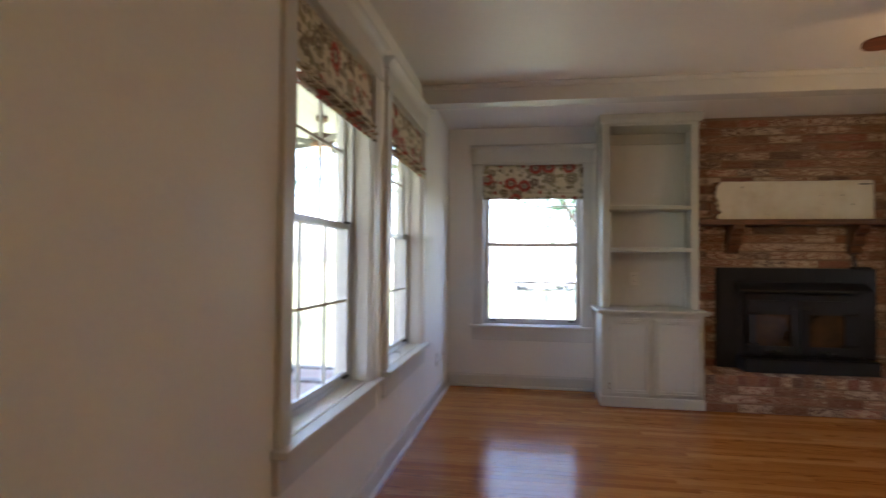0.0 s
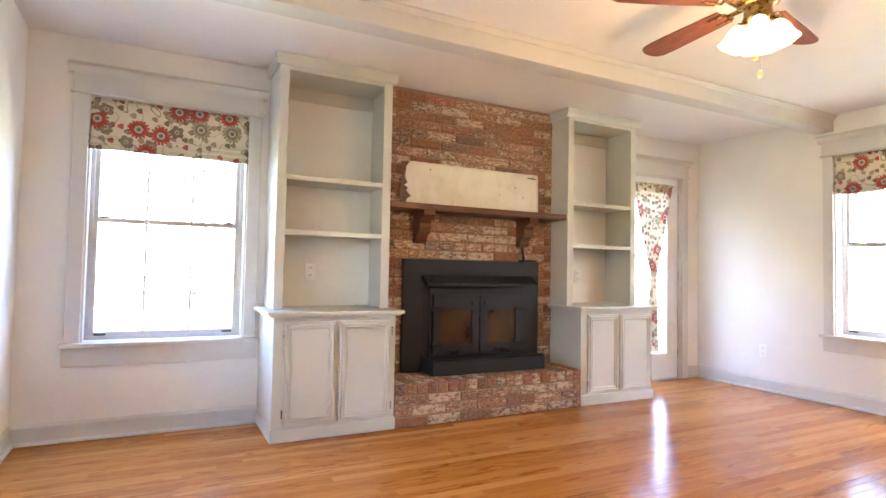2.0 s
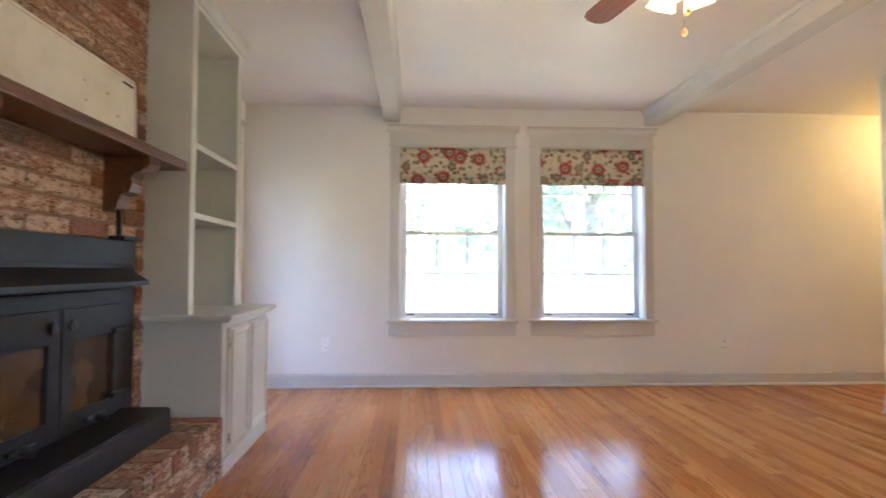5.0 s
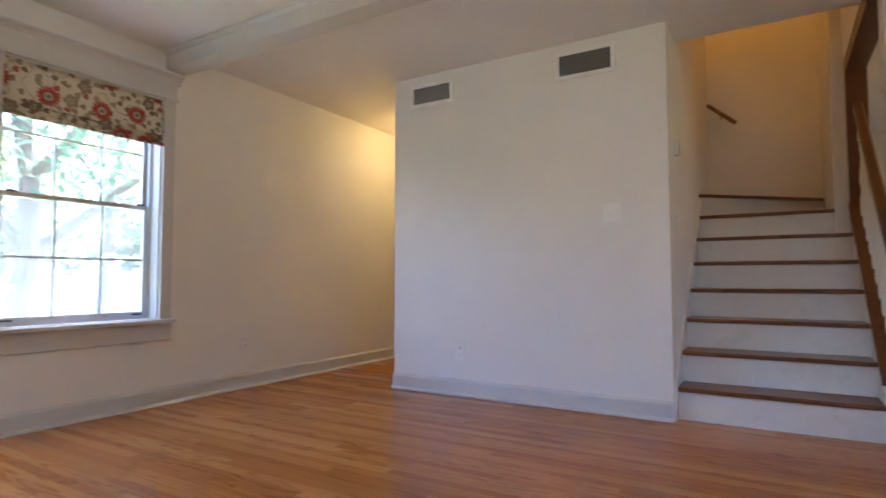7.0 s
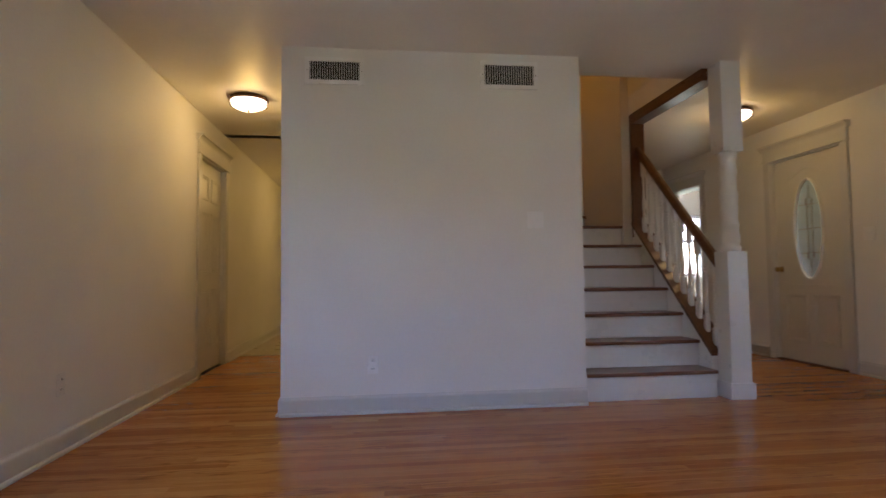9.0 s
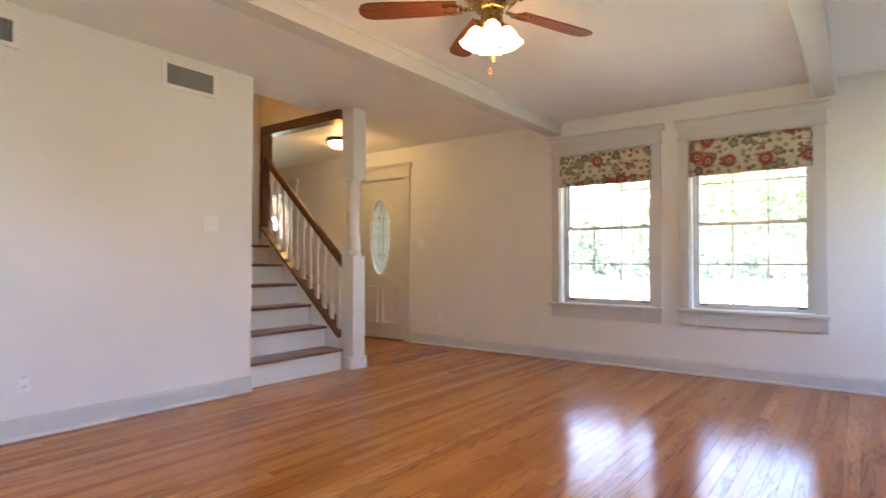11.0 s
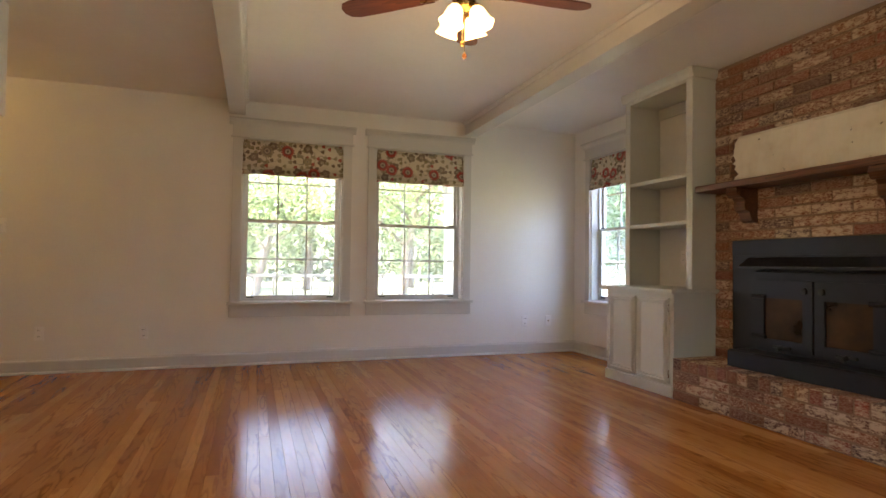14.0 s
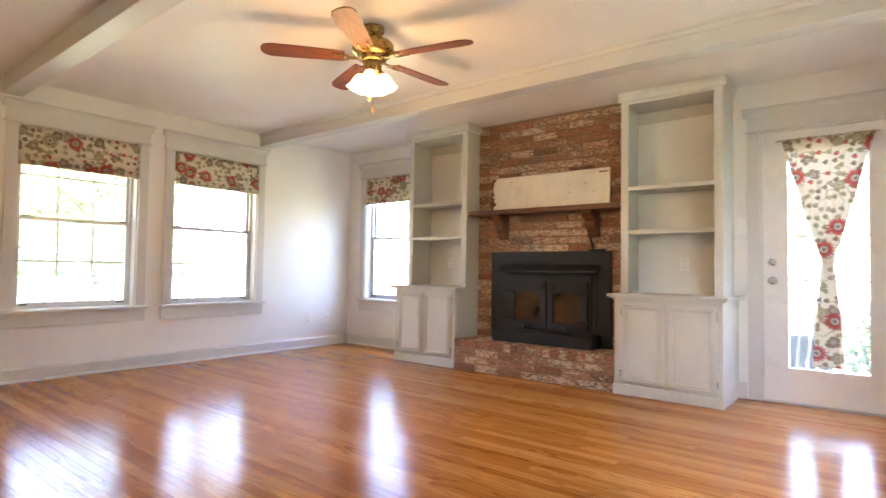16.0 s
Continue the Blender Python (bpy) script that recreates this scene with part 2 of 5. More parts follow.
def cloth(name):
    """Cream linen printed with red, brown and olive flowers on thin stems."""
    d = Nodes(name, 0.85)
    c0 = d.n("ShaderNodeTexCoord")
    sep = d.n("ShaderNodeSeparateXYZ")
    d.link(c0.outputs["Object"], sep.inputs[0])
    flat = d.n("ShaderNodeCombineXYZ")
    d.link(sep.outputs[0], flat.inputs[0])
    d.link(sep.outputs[2], flat.inputs[1])
    base = (0.71, 0.63, 0.49)
    col = d.mix(d.ramp(d.noise(flat.outputs[0], 240, 2), (0.3, 0.0), (0.7, 0.35)), base, tint(base, 0.72))
    stems = d.noise(flat.outputs[0], 6.5, 1.0, 0.4)
    line = d.math("LESS_THAN", d.math("ABSOLUTE", d.math("SUBTRACT", d.math("FRACT", d.math("MULTIPLY", stems, 5.0)), 0.5)), 0.035)
    col = d.mix(d.math("MULTIPLY", line, 0.7), col, (0.17, 0.145, 0.09))

    def flowers(col, scale, petals, size, stops, offset, hole, bare):
        m = d.n("ShaderNodeMapping")
        m.inputs["Scale"].default_value = (scale, scale, scale)
        m.inputs["Location"].default_value = (offset, offset * 1.7, 0)
        d.link(flat.outputs[0], m.inputs[0])
        vor = d.n("ShaderNodeTexVoronoi", voronoi_dimensions="2D", Scale=1.0, Randomness=0.8)
        d.link(m.outputs[0], vor.inputs["Vector"])
        off = d.n("ShaderNodeVectorMath", operation="SUBTRACT")
        d.link(m.outputs[0], off.inputs[0])
        d.link(vor.outputs["Position"], off.inputs[1])
        s = d.n("ShaderNodeSeparateXYZ")
        d.link(off.outputs[0], s.inputs[0])
        ang = d.math("ARCTAN2", s.outputs[1], s.outputs[0])
        lobes = d.math("MULTIPLY_ADD", d.math("ABSOLUTE", d.math("SINE", d.math("MULTIPLY", ang, petals / 2))), 0.3, 0.7)
        rad = d.math("DIVIDE", vor.outputs["Distance"], d.math("MULTIPLY", lobes, size))
        rc = d.n("ShaderNodeSeparateColor")
        d.link(vor.outputs["Color"], rc.inputs[0])
        ink = d.ramp(rc.outputs[0], *stops)
        ink.node.color_ramp.interpolation = "CONSTANT"
        shown = d.math("GREATER_THAN", rc.outputs[1], bare)
        rad = d.math("ADD", rad, d.math("MULTIPLY", d.math("SUBTRACT", 1.0, shown), 9.0))
        inside = d.math("LESS_THAN", rad, 1.0)
        rim = d.math("MULTIPLY", inside, d.math("GREATER_THAN", rad, 0.9))
        heart = d.math("LESS_THAN", rad, hole)
        collar = d.math("MULTIPLY", inside, d.math("LESS_THAN", rad, hole + 0.2))
        seed = d.math("LESS_THAN", rad, hole * 0.55)
        col = d.mix(d.math("MULTIPLY", inside, 0.92), col, ink)
        col = d.mix(d.math("MULTIPLY", rim, 0.6), col, (0.09, 0.06, 0.045))
        col = d.mix(d.math("MULTIPLY", collar, 0.7 if petals > 10 else 0.0), col, (0.10, 0.075, 0.07))
        col = d.mix(d.math("MULTIPLY", heart, 0.9), col, (0.55, 0.48, 0.37))
        return d.mix(d.math("MULTIPLY", seed, 0.85), col, (0.12, 0.085, 0.06))

    small = ((0.0, (0.25, 0.21, 0.10)), (0.3, (0.17, 0.11, 0.07)), (0.55, (0.42, 0.06, 0.04)), (0.7, (0.33, 0.27, 0.16)))
    taupe = ((0.0, (0.24, 0.18, 0.12)), (0.35, (0.32, 0.26, 0.15)), (0.7, (0.19, 0.13, 0.085)))
    large = ((0.0, (0.50, 0.045, 0.03)), (0.62, (0.36, 0.30, 0.19)), (0.8, (0.46, 0.05, 0.035)))
    col = flowers(col, 19.0, 3, 0.36, small, 0.31, 0.12, 0.30)
    col = flowers(col, 9.0, 5, 0.40, taupe, 0.77, 0.35, 0.60)
    col = flowers(col, 5.6, 16, 0.36, large, 0.1, 0.42, 0.40)
    d.put(col, "Base Color")
    d.bump(d.noise(flat.outputs[0], 300, 2), 0.3, 0.0006)
    tr = d.n("ShaderNodeBsdfTranslucent")
    d.link(col, tr.inputs[0])
    mixs = d.n("ShaderNodeMixShader", Fac=0.15)
    d.link(d.p.outputs[0], mixs.inputs[1])
    d.link(tr.outputs[0], mixs.inputs[2])
    d.link(mixs.outputs[0], d.t.nodes["Material Output"].inputs[0])
    return d.m


CLOTH = cloth("printed_linen")


def clear_glass():
    d = Nodes("window_glass", 0.02)
    tr = d.n("ShaderNodeBsdfTransparent")
    tr.inputs[0].default_value = (0.95, 0.97, 0.96, 1)
    gl = d.n("ShaderNodeBsdfGlossy", Roughness=0.02)
    # pale translucent share imitates bright haze over the outdoor view
    haze = d.n("ShaderNodeBsdfTranslucent")
    haze.inputs[0].default_value = (0.85, 0.87, 0.86, 1)
    hazed = d.n("ShaderNodeMixShader", Fac=0.05)
    d.link(tr.outputs[0], hazed.inputs[1])
    d.link(haze.outputs[0], hazed.inputs[2])
    fr = d.n("ShaderNodeFresnel", IOR=1.45)
    mx = d.n("ShaderNodeMixShader")
    d.link(fr.outputs[0], mx.inputs[0])
    d.link(hazed.outputs[0], mx.inputs[1])
    d.link(gl.outputs[0], mx.inputs[2])
    d.link(mx.outputs[0], d.t.nodes["Material Output"].inputs[0])
    return d.m


GLASS = clear_glass()


def screen_mesh():
    """Fine grey insect mesh, seen as a thin veil."""
    d = Nodes("insect_mesh", 0.7)
    d.p.inputs["Base Color"].default_value = (0.42, 0.43, 0.44, 1)
    back = d.n("ShaderNodeBsdfTranslucent")
    back.inputs[0].default_value = (0.5, 0.51, 0.52, 1)
    wires = d.n("ShaderNodeMixShader", Fac=0.5)
    d.link(d.p.outputs[0], wires.inputs[1])
    d.link(back.outputs[0], wires.inputs[2])
    tr = d.n("ShaderNodeBsdfTransparent")
    mx = d.n("ShaderNodeMixShader")
    d.link(d.math("MULTIPLY_ADD", d.noise(d.where(), 3.0, 2), 0.06, 0.24), mx.inputs[0])
    d.link(tr.outputs[0], mx.inputs[1])
    d.link(wires.outputs[0], mx.inputs[2])
    d.link(mx.outputs[0], d.t.nodes["Material Output"].inputs[0])
    return d.m


SCREEN = screen_mesh()


def frosted():
    d = Nodes("leaded_glass", 0.35)
    d.p.inputs["Base Color"].default_value = (0.62, 0.74, 0.70, 1)
    d.p.inputs["Transmission Weight"].default_value = 0.75
    d.bump(d.noise(d.where(), 45, 3), 0.5, 0.004)
    return d.m


FROST = frosted()


def glow(name, colour, strength):
    d = Nodes(name, 0.4)
    d.p.inputs["Base Color"].default_value = (0.85, 0.82, 0.75, 1)
    d.p.inputs["Emission Color"].default_value = (*colour, 1)
    d.p.inputs["Emission Strength"].default_value = strength
    return d.m


SHADE_GLOW = glow("lit_opal_glass", (1.0, 0.62, 0.20), 0.24)
CEIL_GLOW = glow("lit_ceiling_glass", (1.0, 0.74, 0.42), 0.35)


def firebox_glass():
    d = Nodes("stove_glass", 0.12)
    v = d.where()
    d.put(d.ramp(d.noise(v, 5, 4), (0.3, (0.02, 0.012, 0.008)), (0.75, (0.10, 0.05, 0.025))), "Base Color")
    return d.m


STOVE_GLASS = firebox_glass()


def old_board():
    d = Nodes("worn_cream_panel", 0.3)
    v = d.where()
    broad = d.noise(v, 3.5, 5, 0.6)
    c = d.ramp(broad, (0.3, (0.62, 0.53, 0.40)), (0.5, (0.74, 0.68, 0.57)), (0.72, (0.80, 0.76, 0.67)))
    streak = d.noise(d.where("Object", (14, 1, 2)), 3, 4)
    c = d.mix(d.ramp(streak, (0.55, 0.0), (0.85, 0.16)), c, (0.45, 0.31, 0.17))
    spots = d.noise(v, 26, 3, 0.5)
    c = d.mix(d.ramp(spots, (0.72, 0.0), (0.76, 0.9)), c, (0.08, 0.05, 0.03))
    d.put(c, "Base Color")
    d.put(d.math("MULTIPLY_ADD", broad, 0.35, 0.15), "Roughness")
    d.bump(broad, 0.3, 0.003)
    return d.m


BOARD = old_board()


def foliage(name, a, b):
    d = Nodes(name, 0.55)
    g = d.n("ShaderNodeNewGeometry")
    d.put(d.ramp(g.outputs["Random Per Island"], (0.0, a), (1.0, b)), "Base Color")
    tr = d.n("ShaderNodeBsdfTranslucent")
    tr.inputs[0].default_value = (*tint(b, 1.2), 1)
    mx = d.n("ShaderNodeMixShader", Fac=0.45)
    d.link(d.p.outputs[0], mx.inputs[1])
    d.link(tr.outputs[0], mx.inputs[2])
    d.link(mx.outputs[0], d.t.nodes["Material Output"].inputs[0])
    return d.m


LEAF = foliage("leaves", (0.085, 0.14, 0.055), (0.17, 0.225, 0.10))
LEAF_DARK = foliage("dark_leaves", (0.035, 0.085, 0.045), (0.09, 0.16, 0.085))


def ground_material():
    d = Nodes("dry_grass", 0.95)
    v = d.place()
    c = d.ramp(d.noise(v, 0.4, 6), (0.3, (0.13, 0.17, 0.07)), (0.7, (0.25, 0.25, 0.14)))
    d.put(d.mix(d.ramp(d.noise(v, 25, 4), (0.4, 0.0), (0.7, 0.5)), c, (0.12, 0.13, 0.06)), "Base Color")
    d.bump(d.noise(v, 40, 5), 0.8, 0.02)
    return d.m


GROUND = ground_material()
ROOFING = painted("grey_shingles", (0.16, 0.16, 0.17), 0.9, 0.2, 0.8, 12)
SIDING = painted("grey_siding", (0.42, 0.43, 0.42), 0.7, 0.1, 0.3)
CARPAINT = painted("silver_car_paint", (0.42, 0.44, 0.47), 0.2, 0.05, 0.02)

# ---- mesh helpers ----


def thing(name, m=None, label="", category="", group="", kind=""):
    """An Empty at the base of a thing, which parents its parts."""
    ob = new(name)
    ob.empty_display_size = 0.1
    ob.matrix_world = m if m else Matrix()
    return tagged(ob, label, category, group, kind)


def part(name, bm, material, parent=None, label="", smooth=False):
    data = bpy.data.meshes.new(name)
    bmesh.ops.recalc_face_normals(bm, faces=bm.faces)
    bm.to_mesh(data)
    bm.free()
    data.materials.append(material)
    if smooth:
        for p in data.polygons:
            p.use_smooth = True
    ob = new(name, data)
    if parent:
        ob.parent = parent
    if label:
        ob["label"] = label
    return ob


def box(x0, x1, y0, y1, z0, z1, bevel=0.0, bm=None):
    bm = bm or bmesh.new()
    made = bmesh.ops.create_cube(bm, size=1.0)["verts"]
    for v in made:
        v.co = Vector((x0 if v.co.x < 0 else x1, y0 if v.co.y < 0 else y1, z0 if v.co.z < 0 else z1))
    if bevel:
        edges = list({e for v in made for e in v.link_edges})
        bmesh.ops.bevel(bm, geom=edges, offset=bevel, segments=2, affect="EDGES", profile=0.6)
    return bm


def prism(points, axis, a, b, bm=None):
    """A polygon drawn in the plane across an axis, swept along that axis from a to b."""
    bm = bm or bmesh.new()

    def at(p, w):
        u, v = p
        return {"x": (w, u, v), "y": (u, w, v), "z": (u, v, w)}[axis]

    lo = [bm.verts.new(at(p, a)) for p in points]
    hi = [bm.verts.new(at(p, b)) for p in points]
    n = len(points)
    bm.faces.new(lo)
    bm.faces.new(hi[::-1])
    for i in range(n):
        bm.faces.new((lo[i], lo[(i + 1) % n], hi[(i + 1) % n], hi[i]))
    return bm


def lathe(profile, centre=(0, 0), segments=20, bm=None):
    """Radii and heights turned round an upright axis."""
    bm = bm or bmesh.new()
    rings = []
    for r, z in profile:
        rings.append([bm.verts.new((centre[0] + r * math.cos(2 * math.pi * k / segments), centre[1] + r * math.sin(2 * math.pi * k / segments), z)) for k in range(segments)])
    for lo, hi in zip(rings, rings[1:]):
        for k in range(segments):
            bm.faces.new((lo[k], lo[(k + 1) % segments], hi[(k + 1) % segments], hi[k]))
    bm.faces.new(rings[0])
    bm.faces.new(rings[-1])
    return bm


def rod(a, b, r, segments=10, bm=None):
    bm = bm or bmesh.new()
    a, b = Vector(a), Vector(b)
    turn = (b - a).to_track_quat("Z", "Y").to_matrix()
    ends = []
    for p in (a, b):
        ends.append([bm.verts.new(p + turn @ Vector((r * math.cos(2 * math.pi * k / segments), r * math.sin(2 * math.pi * k / segments), 0))) for k in range(segments)])
    for k in range(segments):
        bm.faces.new((ends[0][k], ends[0][(k + 1) % segments], ends[1][(k + 1) % segments], ends[1][k]))
    bm.faces.new(ends[0])
    bm.faces.new(ends[1])
    return bm


def sheet(x0, x1, y, z0, z1):
    """One sheet of glass that looks to negative y."""
    data = bpy.data.meshes.new("pane")
    data.from_pydata([(x0, y, z0), (x1, y, z0), (x1, y, z1), (x0, y, z1)], [], [(0, 1, 2, 3)])
    return data


def glazing(parent, x0, x1, y, z0, z1):
    ob = new("pane", sheet(x0, x1, y, z0, z1))
    ob.data.materials.append(GLASS)
    ob.parent = parent
    ob.visible_shadow = False
    return ob


def moved(bm, m):
    bmesh.ops.transform(bm, matrix=m, verts=bm.verts)
    return bm


def pierced(axis, along, across, height, holes, bm=None):
    """A wall with openings, in one skin. holes: (from, to, sill, head) measured along the wall."""
    bm = bm or bmesh.new()
    us = sorted({*along, *[h[0] for h in holes], *[h[1] for h in holes]})
    zs = sorted({*height, *[h[2] for h in holes], *[h[3] for h in holes]})
    us = [u for u in us if along[0] <= u <= along[1]]
    zs = [z for z in zs if height[0] <= z <= height[1]]

    def filled(i, k):
        if not (0 <= i < len(us) - 1 and 0 <= k < len(zs) - 1):
            return False
        u, z = (us[i] + us[i + 1]) / 2, (zs[k] + zs[k + 1]) / 2
        return not any(h[0] < u < h[1] and h[2] < z < h[3] for h in holes)

    verts = {}

    def at(i, k, s):
        if (i, k, s) not in verts:
            u, z, w = us[i], zs[k], across[s]
            verts[i, k, s] = bm.verts.new((u, w, z) if axis == "x" else (w, u, z))
        return verts[i, k, s]

    for i in range(len(us) - 1):
        for k in range(len(zs) - 1):
            if not filled(i, k):
                continue
            for s in (0, 1):
                bm.faces.new((at(i, k, s), at(i + 1, k, s), at(i + 1, k + 1, s), at(i, k + 1, s)))
            for di, dk, p, q in ((-1, 0, (i, k), (i, k + 1)), (1, 0, (i + 1, k), (i + 1, k + 1)), (0, -1, (i, k), (i + 1, k)), (0, 1, (i, k + 1), (i + 1, k + 1))):
                if not filled(i + di, k + dk):
                    bm.faces.new((at(*p, 0), at(*q, 0), at(*q, 1), at(*p, 1)))
    return bm


def setting(name, bm, material, label, category):
    return tagged(part(name, bm, material), label, category, kind="structure")


# ---- plan ----
CEILING, SOUTH, HEARTH_WALL, BACK = 2.44, 5.80, 5.50, -3.30
BLOCK = (2.745, 4.80, -1.72, 0.655)
OPEN_Z = (0.58, 2.095)
HALF = 0.465
FRONT_WINDOWS = (2.43, 3.685)
SIDE_WINDOWS = (3.70, 2.465)
REAR_WINDOW = 0.79
T = 0.18

front_holes = [(c - HALF, c + HALF, *OPEN_Z) for c in FRONT_WINDOWS] + [(-1.06, -0.13, -0.021, 2.07), (-3.18, -2.34, -0.021, 2.05)]
setting("wall_west", pierced("y", (BACK, HEARTH_WALL + T), (-T, 0), (-0.1, 2.7), front_holes), WALL, "cream painted plaster wall with two sash windows", "wall")
setting("wall_north", pierced("x", (0, SOUTH), (HEARTH_WALL, HEARTH_WALL + T), (-0.1, 2.7), [(REAR_WINDOW - HALF, REAR_WINDOW + HALF, *OPEN_Z), (4.70, 5.54, -0.021, 2.06)]), WALL, "cream painted wall behind the fireplace", "wall")
setting("wall_east", pierced("y", (-6.1, HEARTH_WALL + T), (SOUTH, SOUTH + T), (-0.1, 2.7), [(c - HALF, c + HALF, *OPEN_Z) for c in SIDE_WINDOWS] + [(-1.75, -0.93, -0.021, 2.05)]), WALL, "cream painted plaster wall with paired windows", "wall")
# the block beside the stairs, hollow under the steps
setting("wall_block_front", box(BLOCK[0], BLOCK[1], BLOCK[3] - 0.12, BLOCK[3], 0, CEILING), WALL, "cream painted wall between stairs and hall", "wall")
setting("wall_block_stair", box(BLOCK[0], BLOCK[0] + 0.12, BLOCK[2], BLOCK[3] - 0.12, 0, 5.0), WALL, "cream painted wall beside the stairs", "wall")
b = pierced("y", (BLOCK[2], BLOCK[3] - 0.12), (BLOCK[1] - 0.12, BLOCK[1]), (0, CEILING), [(-1.35, -0.55, 0, 2.05)])
setting("wall_block_hall", b, WALL, "cream painted wall beside the hall", "wall")
# stairwell and entry
b = box(1.70, 1.82, BLOCK[2], -0.70, 0, 5.0)
box(1.62, 1.742, -0.70, 0.42, CEILING + 0.18, 5.0, 0, b)
setting("wall_stairwell", b, WALL, "cream stairwell wall lit by warm lamplight", "wall")
b = box(1.70, 6.0, BLOCK[2] - 0.12, BLOCK[2], 2.44, 5.0)
box(1.70, BLOCK[1], BLOCK[2] - 0.12, BLOCK[2], 0, 2.44, 0, b)
setting("wall_stair_back", b, WALL, "cream wall at the back of the stairs", "wall")
b = box(1.742, 2.745, 0.30, 0.42, 2.62, 5.0)
setting("wall_stair_front", b, WALL, "upper stairwell wall over the ceiling opening", "wall")
setting("wall_entry", box(-T, 1.82, BACK - 0.12, BACK, -0.1, 2.7), WALL, "cream wall at the end of the entry", "wall")
b = box(1.70, 1.82, BACK, BLOCK[2] - 0.12, -0.1, 2.7)
setting("wall_entry_side", b, WALL, "cream wall beside the entry", "wall")
# hall and room beyond
b = pierced("x", (2.6, SOUTH), (-6.1, -5.98), (-0.1, 2.7), [(4.20, 4.93, -0.002, 2.03)])
setting("wall_hall_end", b, WALL, "cream wall at the end of the hall", "wall")
setting("wall_hall_side", box(2.6, 2.72, -5.98, BLOCK[2] - 0.12, -0.1, 2.7), WALL, "cream wall of the room beyond the hall", "wall")
b = box(4.1, 5.1, -6.7, -6.6, -0.1, 2.4)
for x in (4.1, 5.0):
    box(x, x + 0.1, -6.6, -6.1, -0.1, 2.4, 0, b)
box(4.1, 5.1, -6.7, -6.1, 2.4, 2.5, 0, b)
setting("wall_closet_back", b, WALL, "plain closet wall behind the louvred door", "wall")

# ceiling in one sheet round the stair opening
b = box(-T, SOUTH + T, 0.30, HEARTH_WALL + T, CEILING, CEILING + 0.18)
box(-T, 1.74, BACK - 0.12, 0.30, CEILING, CEILING + 0.18, 0, b)
box(2.80, SOUTH + T, -6.2, 0.30, CEILING, CEILING + 0.18, 0, b)
box(1.74, 2.80, -6.2, BLOCK[2] - 0.06, CEILING, CEILING + 0.18, 0, b)
setting("ceiling", b, CEIL, "flat painted plaster ceiling", "ceiling")
setting("ceiling_upper", box(1.6, 2.9, -1.9, 0.5, 5.0, 5.1), CEIL, "ceiling above the stairwell", "ceiling")


def beam(y0, y1, inner):
    """A boxed beam with a small moulding where it meets the ceiling on its inner side."""
    t = thing("ceiling_beam", None, "painted boxed ceiling beam with a small moulding", "beam", "ceiling beams", "structure")
    part("beam_box", box(0.002, SOUTH - 0.002, y0, y1, 2.305, CEILING - 0.002, 0.004), TRIM, t)
    s = 1 if inner == y1 else -1
    y = inner
    pts = [(y - s * 0.002, 2.405), (y + s * 0.012, 2.407), (y + s * 0.018, 2.418), (y + s * 0.026, 2.427), (y + s * 0.028, CEILING - 0.003), (y - s * 0.002, CEILING - 0.003)]
    part("beam_moulding", prism(pts, "x", 0.002, SOUTH - 0.002), TRIM, t)


beam(1.845, 1.985, 1.985)
beam(4.165, 4.305, 4.165)


def baseboard(name, m, length):
    """Flat board with a stepped cap and a quarter-round shoe; local x along the wall, the room on the side of negative y."""
    t = thing(name, m, "grey painted baseboard with a rounded shoe moulding", "baseboard", "baseboards", "structure")
    part("board", prism([(0, 0), (0, 0.118), (-0.004, 0.120), (-0.008, 0.112), (-0.014, 0.104), (-0.016, 0.096), (-0.016, 0)], "x", 0, length), TRIM, t)
    part("shoe", prism([(-0.016, 0), (-0.016, 0.020), (-0.022, 0.0185), (-0.028, 0.013), (-0.031, 0.006), (-0.031, 0)], "x", 0, length), TRIM, t)


def along(x0, y0, x1, y1):
    """The pose of a run whose room lies to its right-hand side."""
    return pose(x0, y0, 0, 0, 0, math.degrees(math.atan2(y1 - y0, x1 - x0))), math.hypot(x1 - x0, y1 - y0)


for x0, y0, x1, y1 in (
    (0, -0.035, 0, HEARTH_WALL), (0, -2.25, 0, -1.16), (0.0, HEARTH_WALL, 1.36, HEARTH_WALL), (4.545, HEARTH_WALL, 4.60, HEARTH_WALL), (5.64, HEARTH_WALL, SOUTH, HEARTH_WALL),
    (SOUTH, HEARTH_WALL, SOUTH, -0.83), (SOUTH, -1.85, SOUTH, -5.98), (BLOCK[1], BLOCK[3], BLOCK[0], BLOCK[3]), (BLOCK[1], -0.45, BLOCK[1], BLOCK[3]), (SOUTH, -5.98, 5.03, -5.98), (4.10, -5.98, 2.72, -5.98),
):
    baseboard("baseboard", *along(x0, y0, x1, y1))


# ---- windows ----


def header(t, half, z, ends=0.0):
    """Head casing: bead, frieze board and crown cap."""
    w = half + 0.088
    part("head_bead", box(-w - 0.012, w + 0.012, -0.036, 0.0, z - 0.004, z + 0.012, 0.004), TRIM, t)
    part("head_frieze", box(-w, w, -0.024, 0.0, z + 0.012, z + 0.125), TRIM, t)
    pts = [(0, z + 0.118), (-0.026, z + 0.118), (-0.029, z + 0.132), (-0.042, z + 0.150), (-0.052, z + 0.158), (-0.062, z + 0.160), (-0.062, z + 0.176), (0, z + 0.176)]
    part("head_crown", prism(pts, "x", -w - 0.028, w + 0.028), TRIM, t)


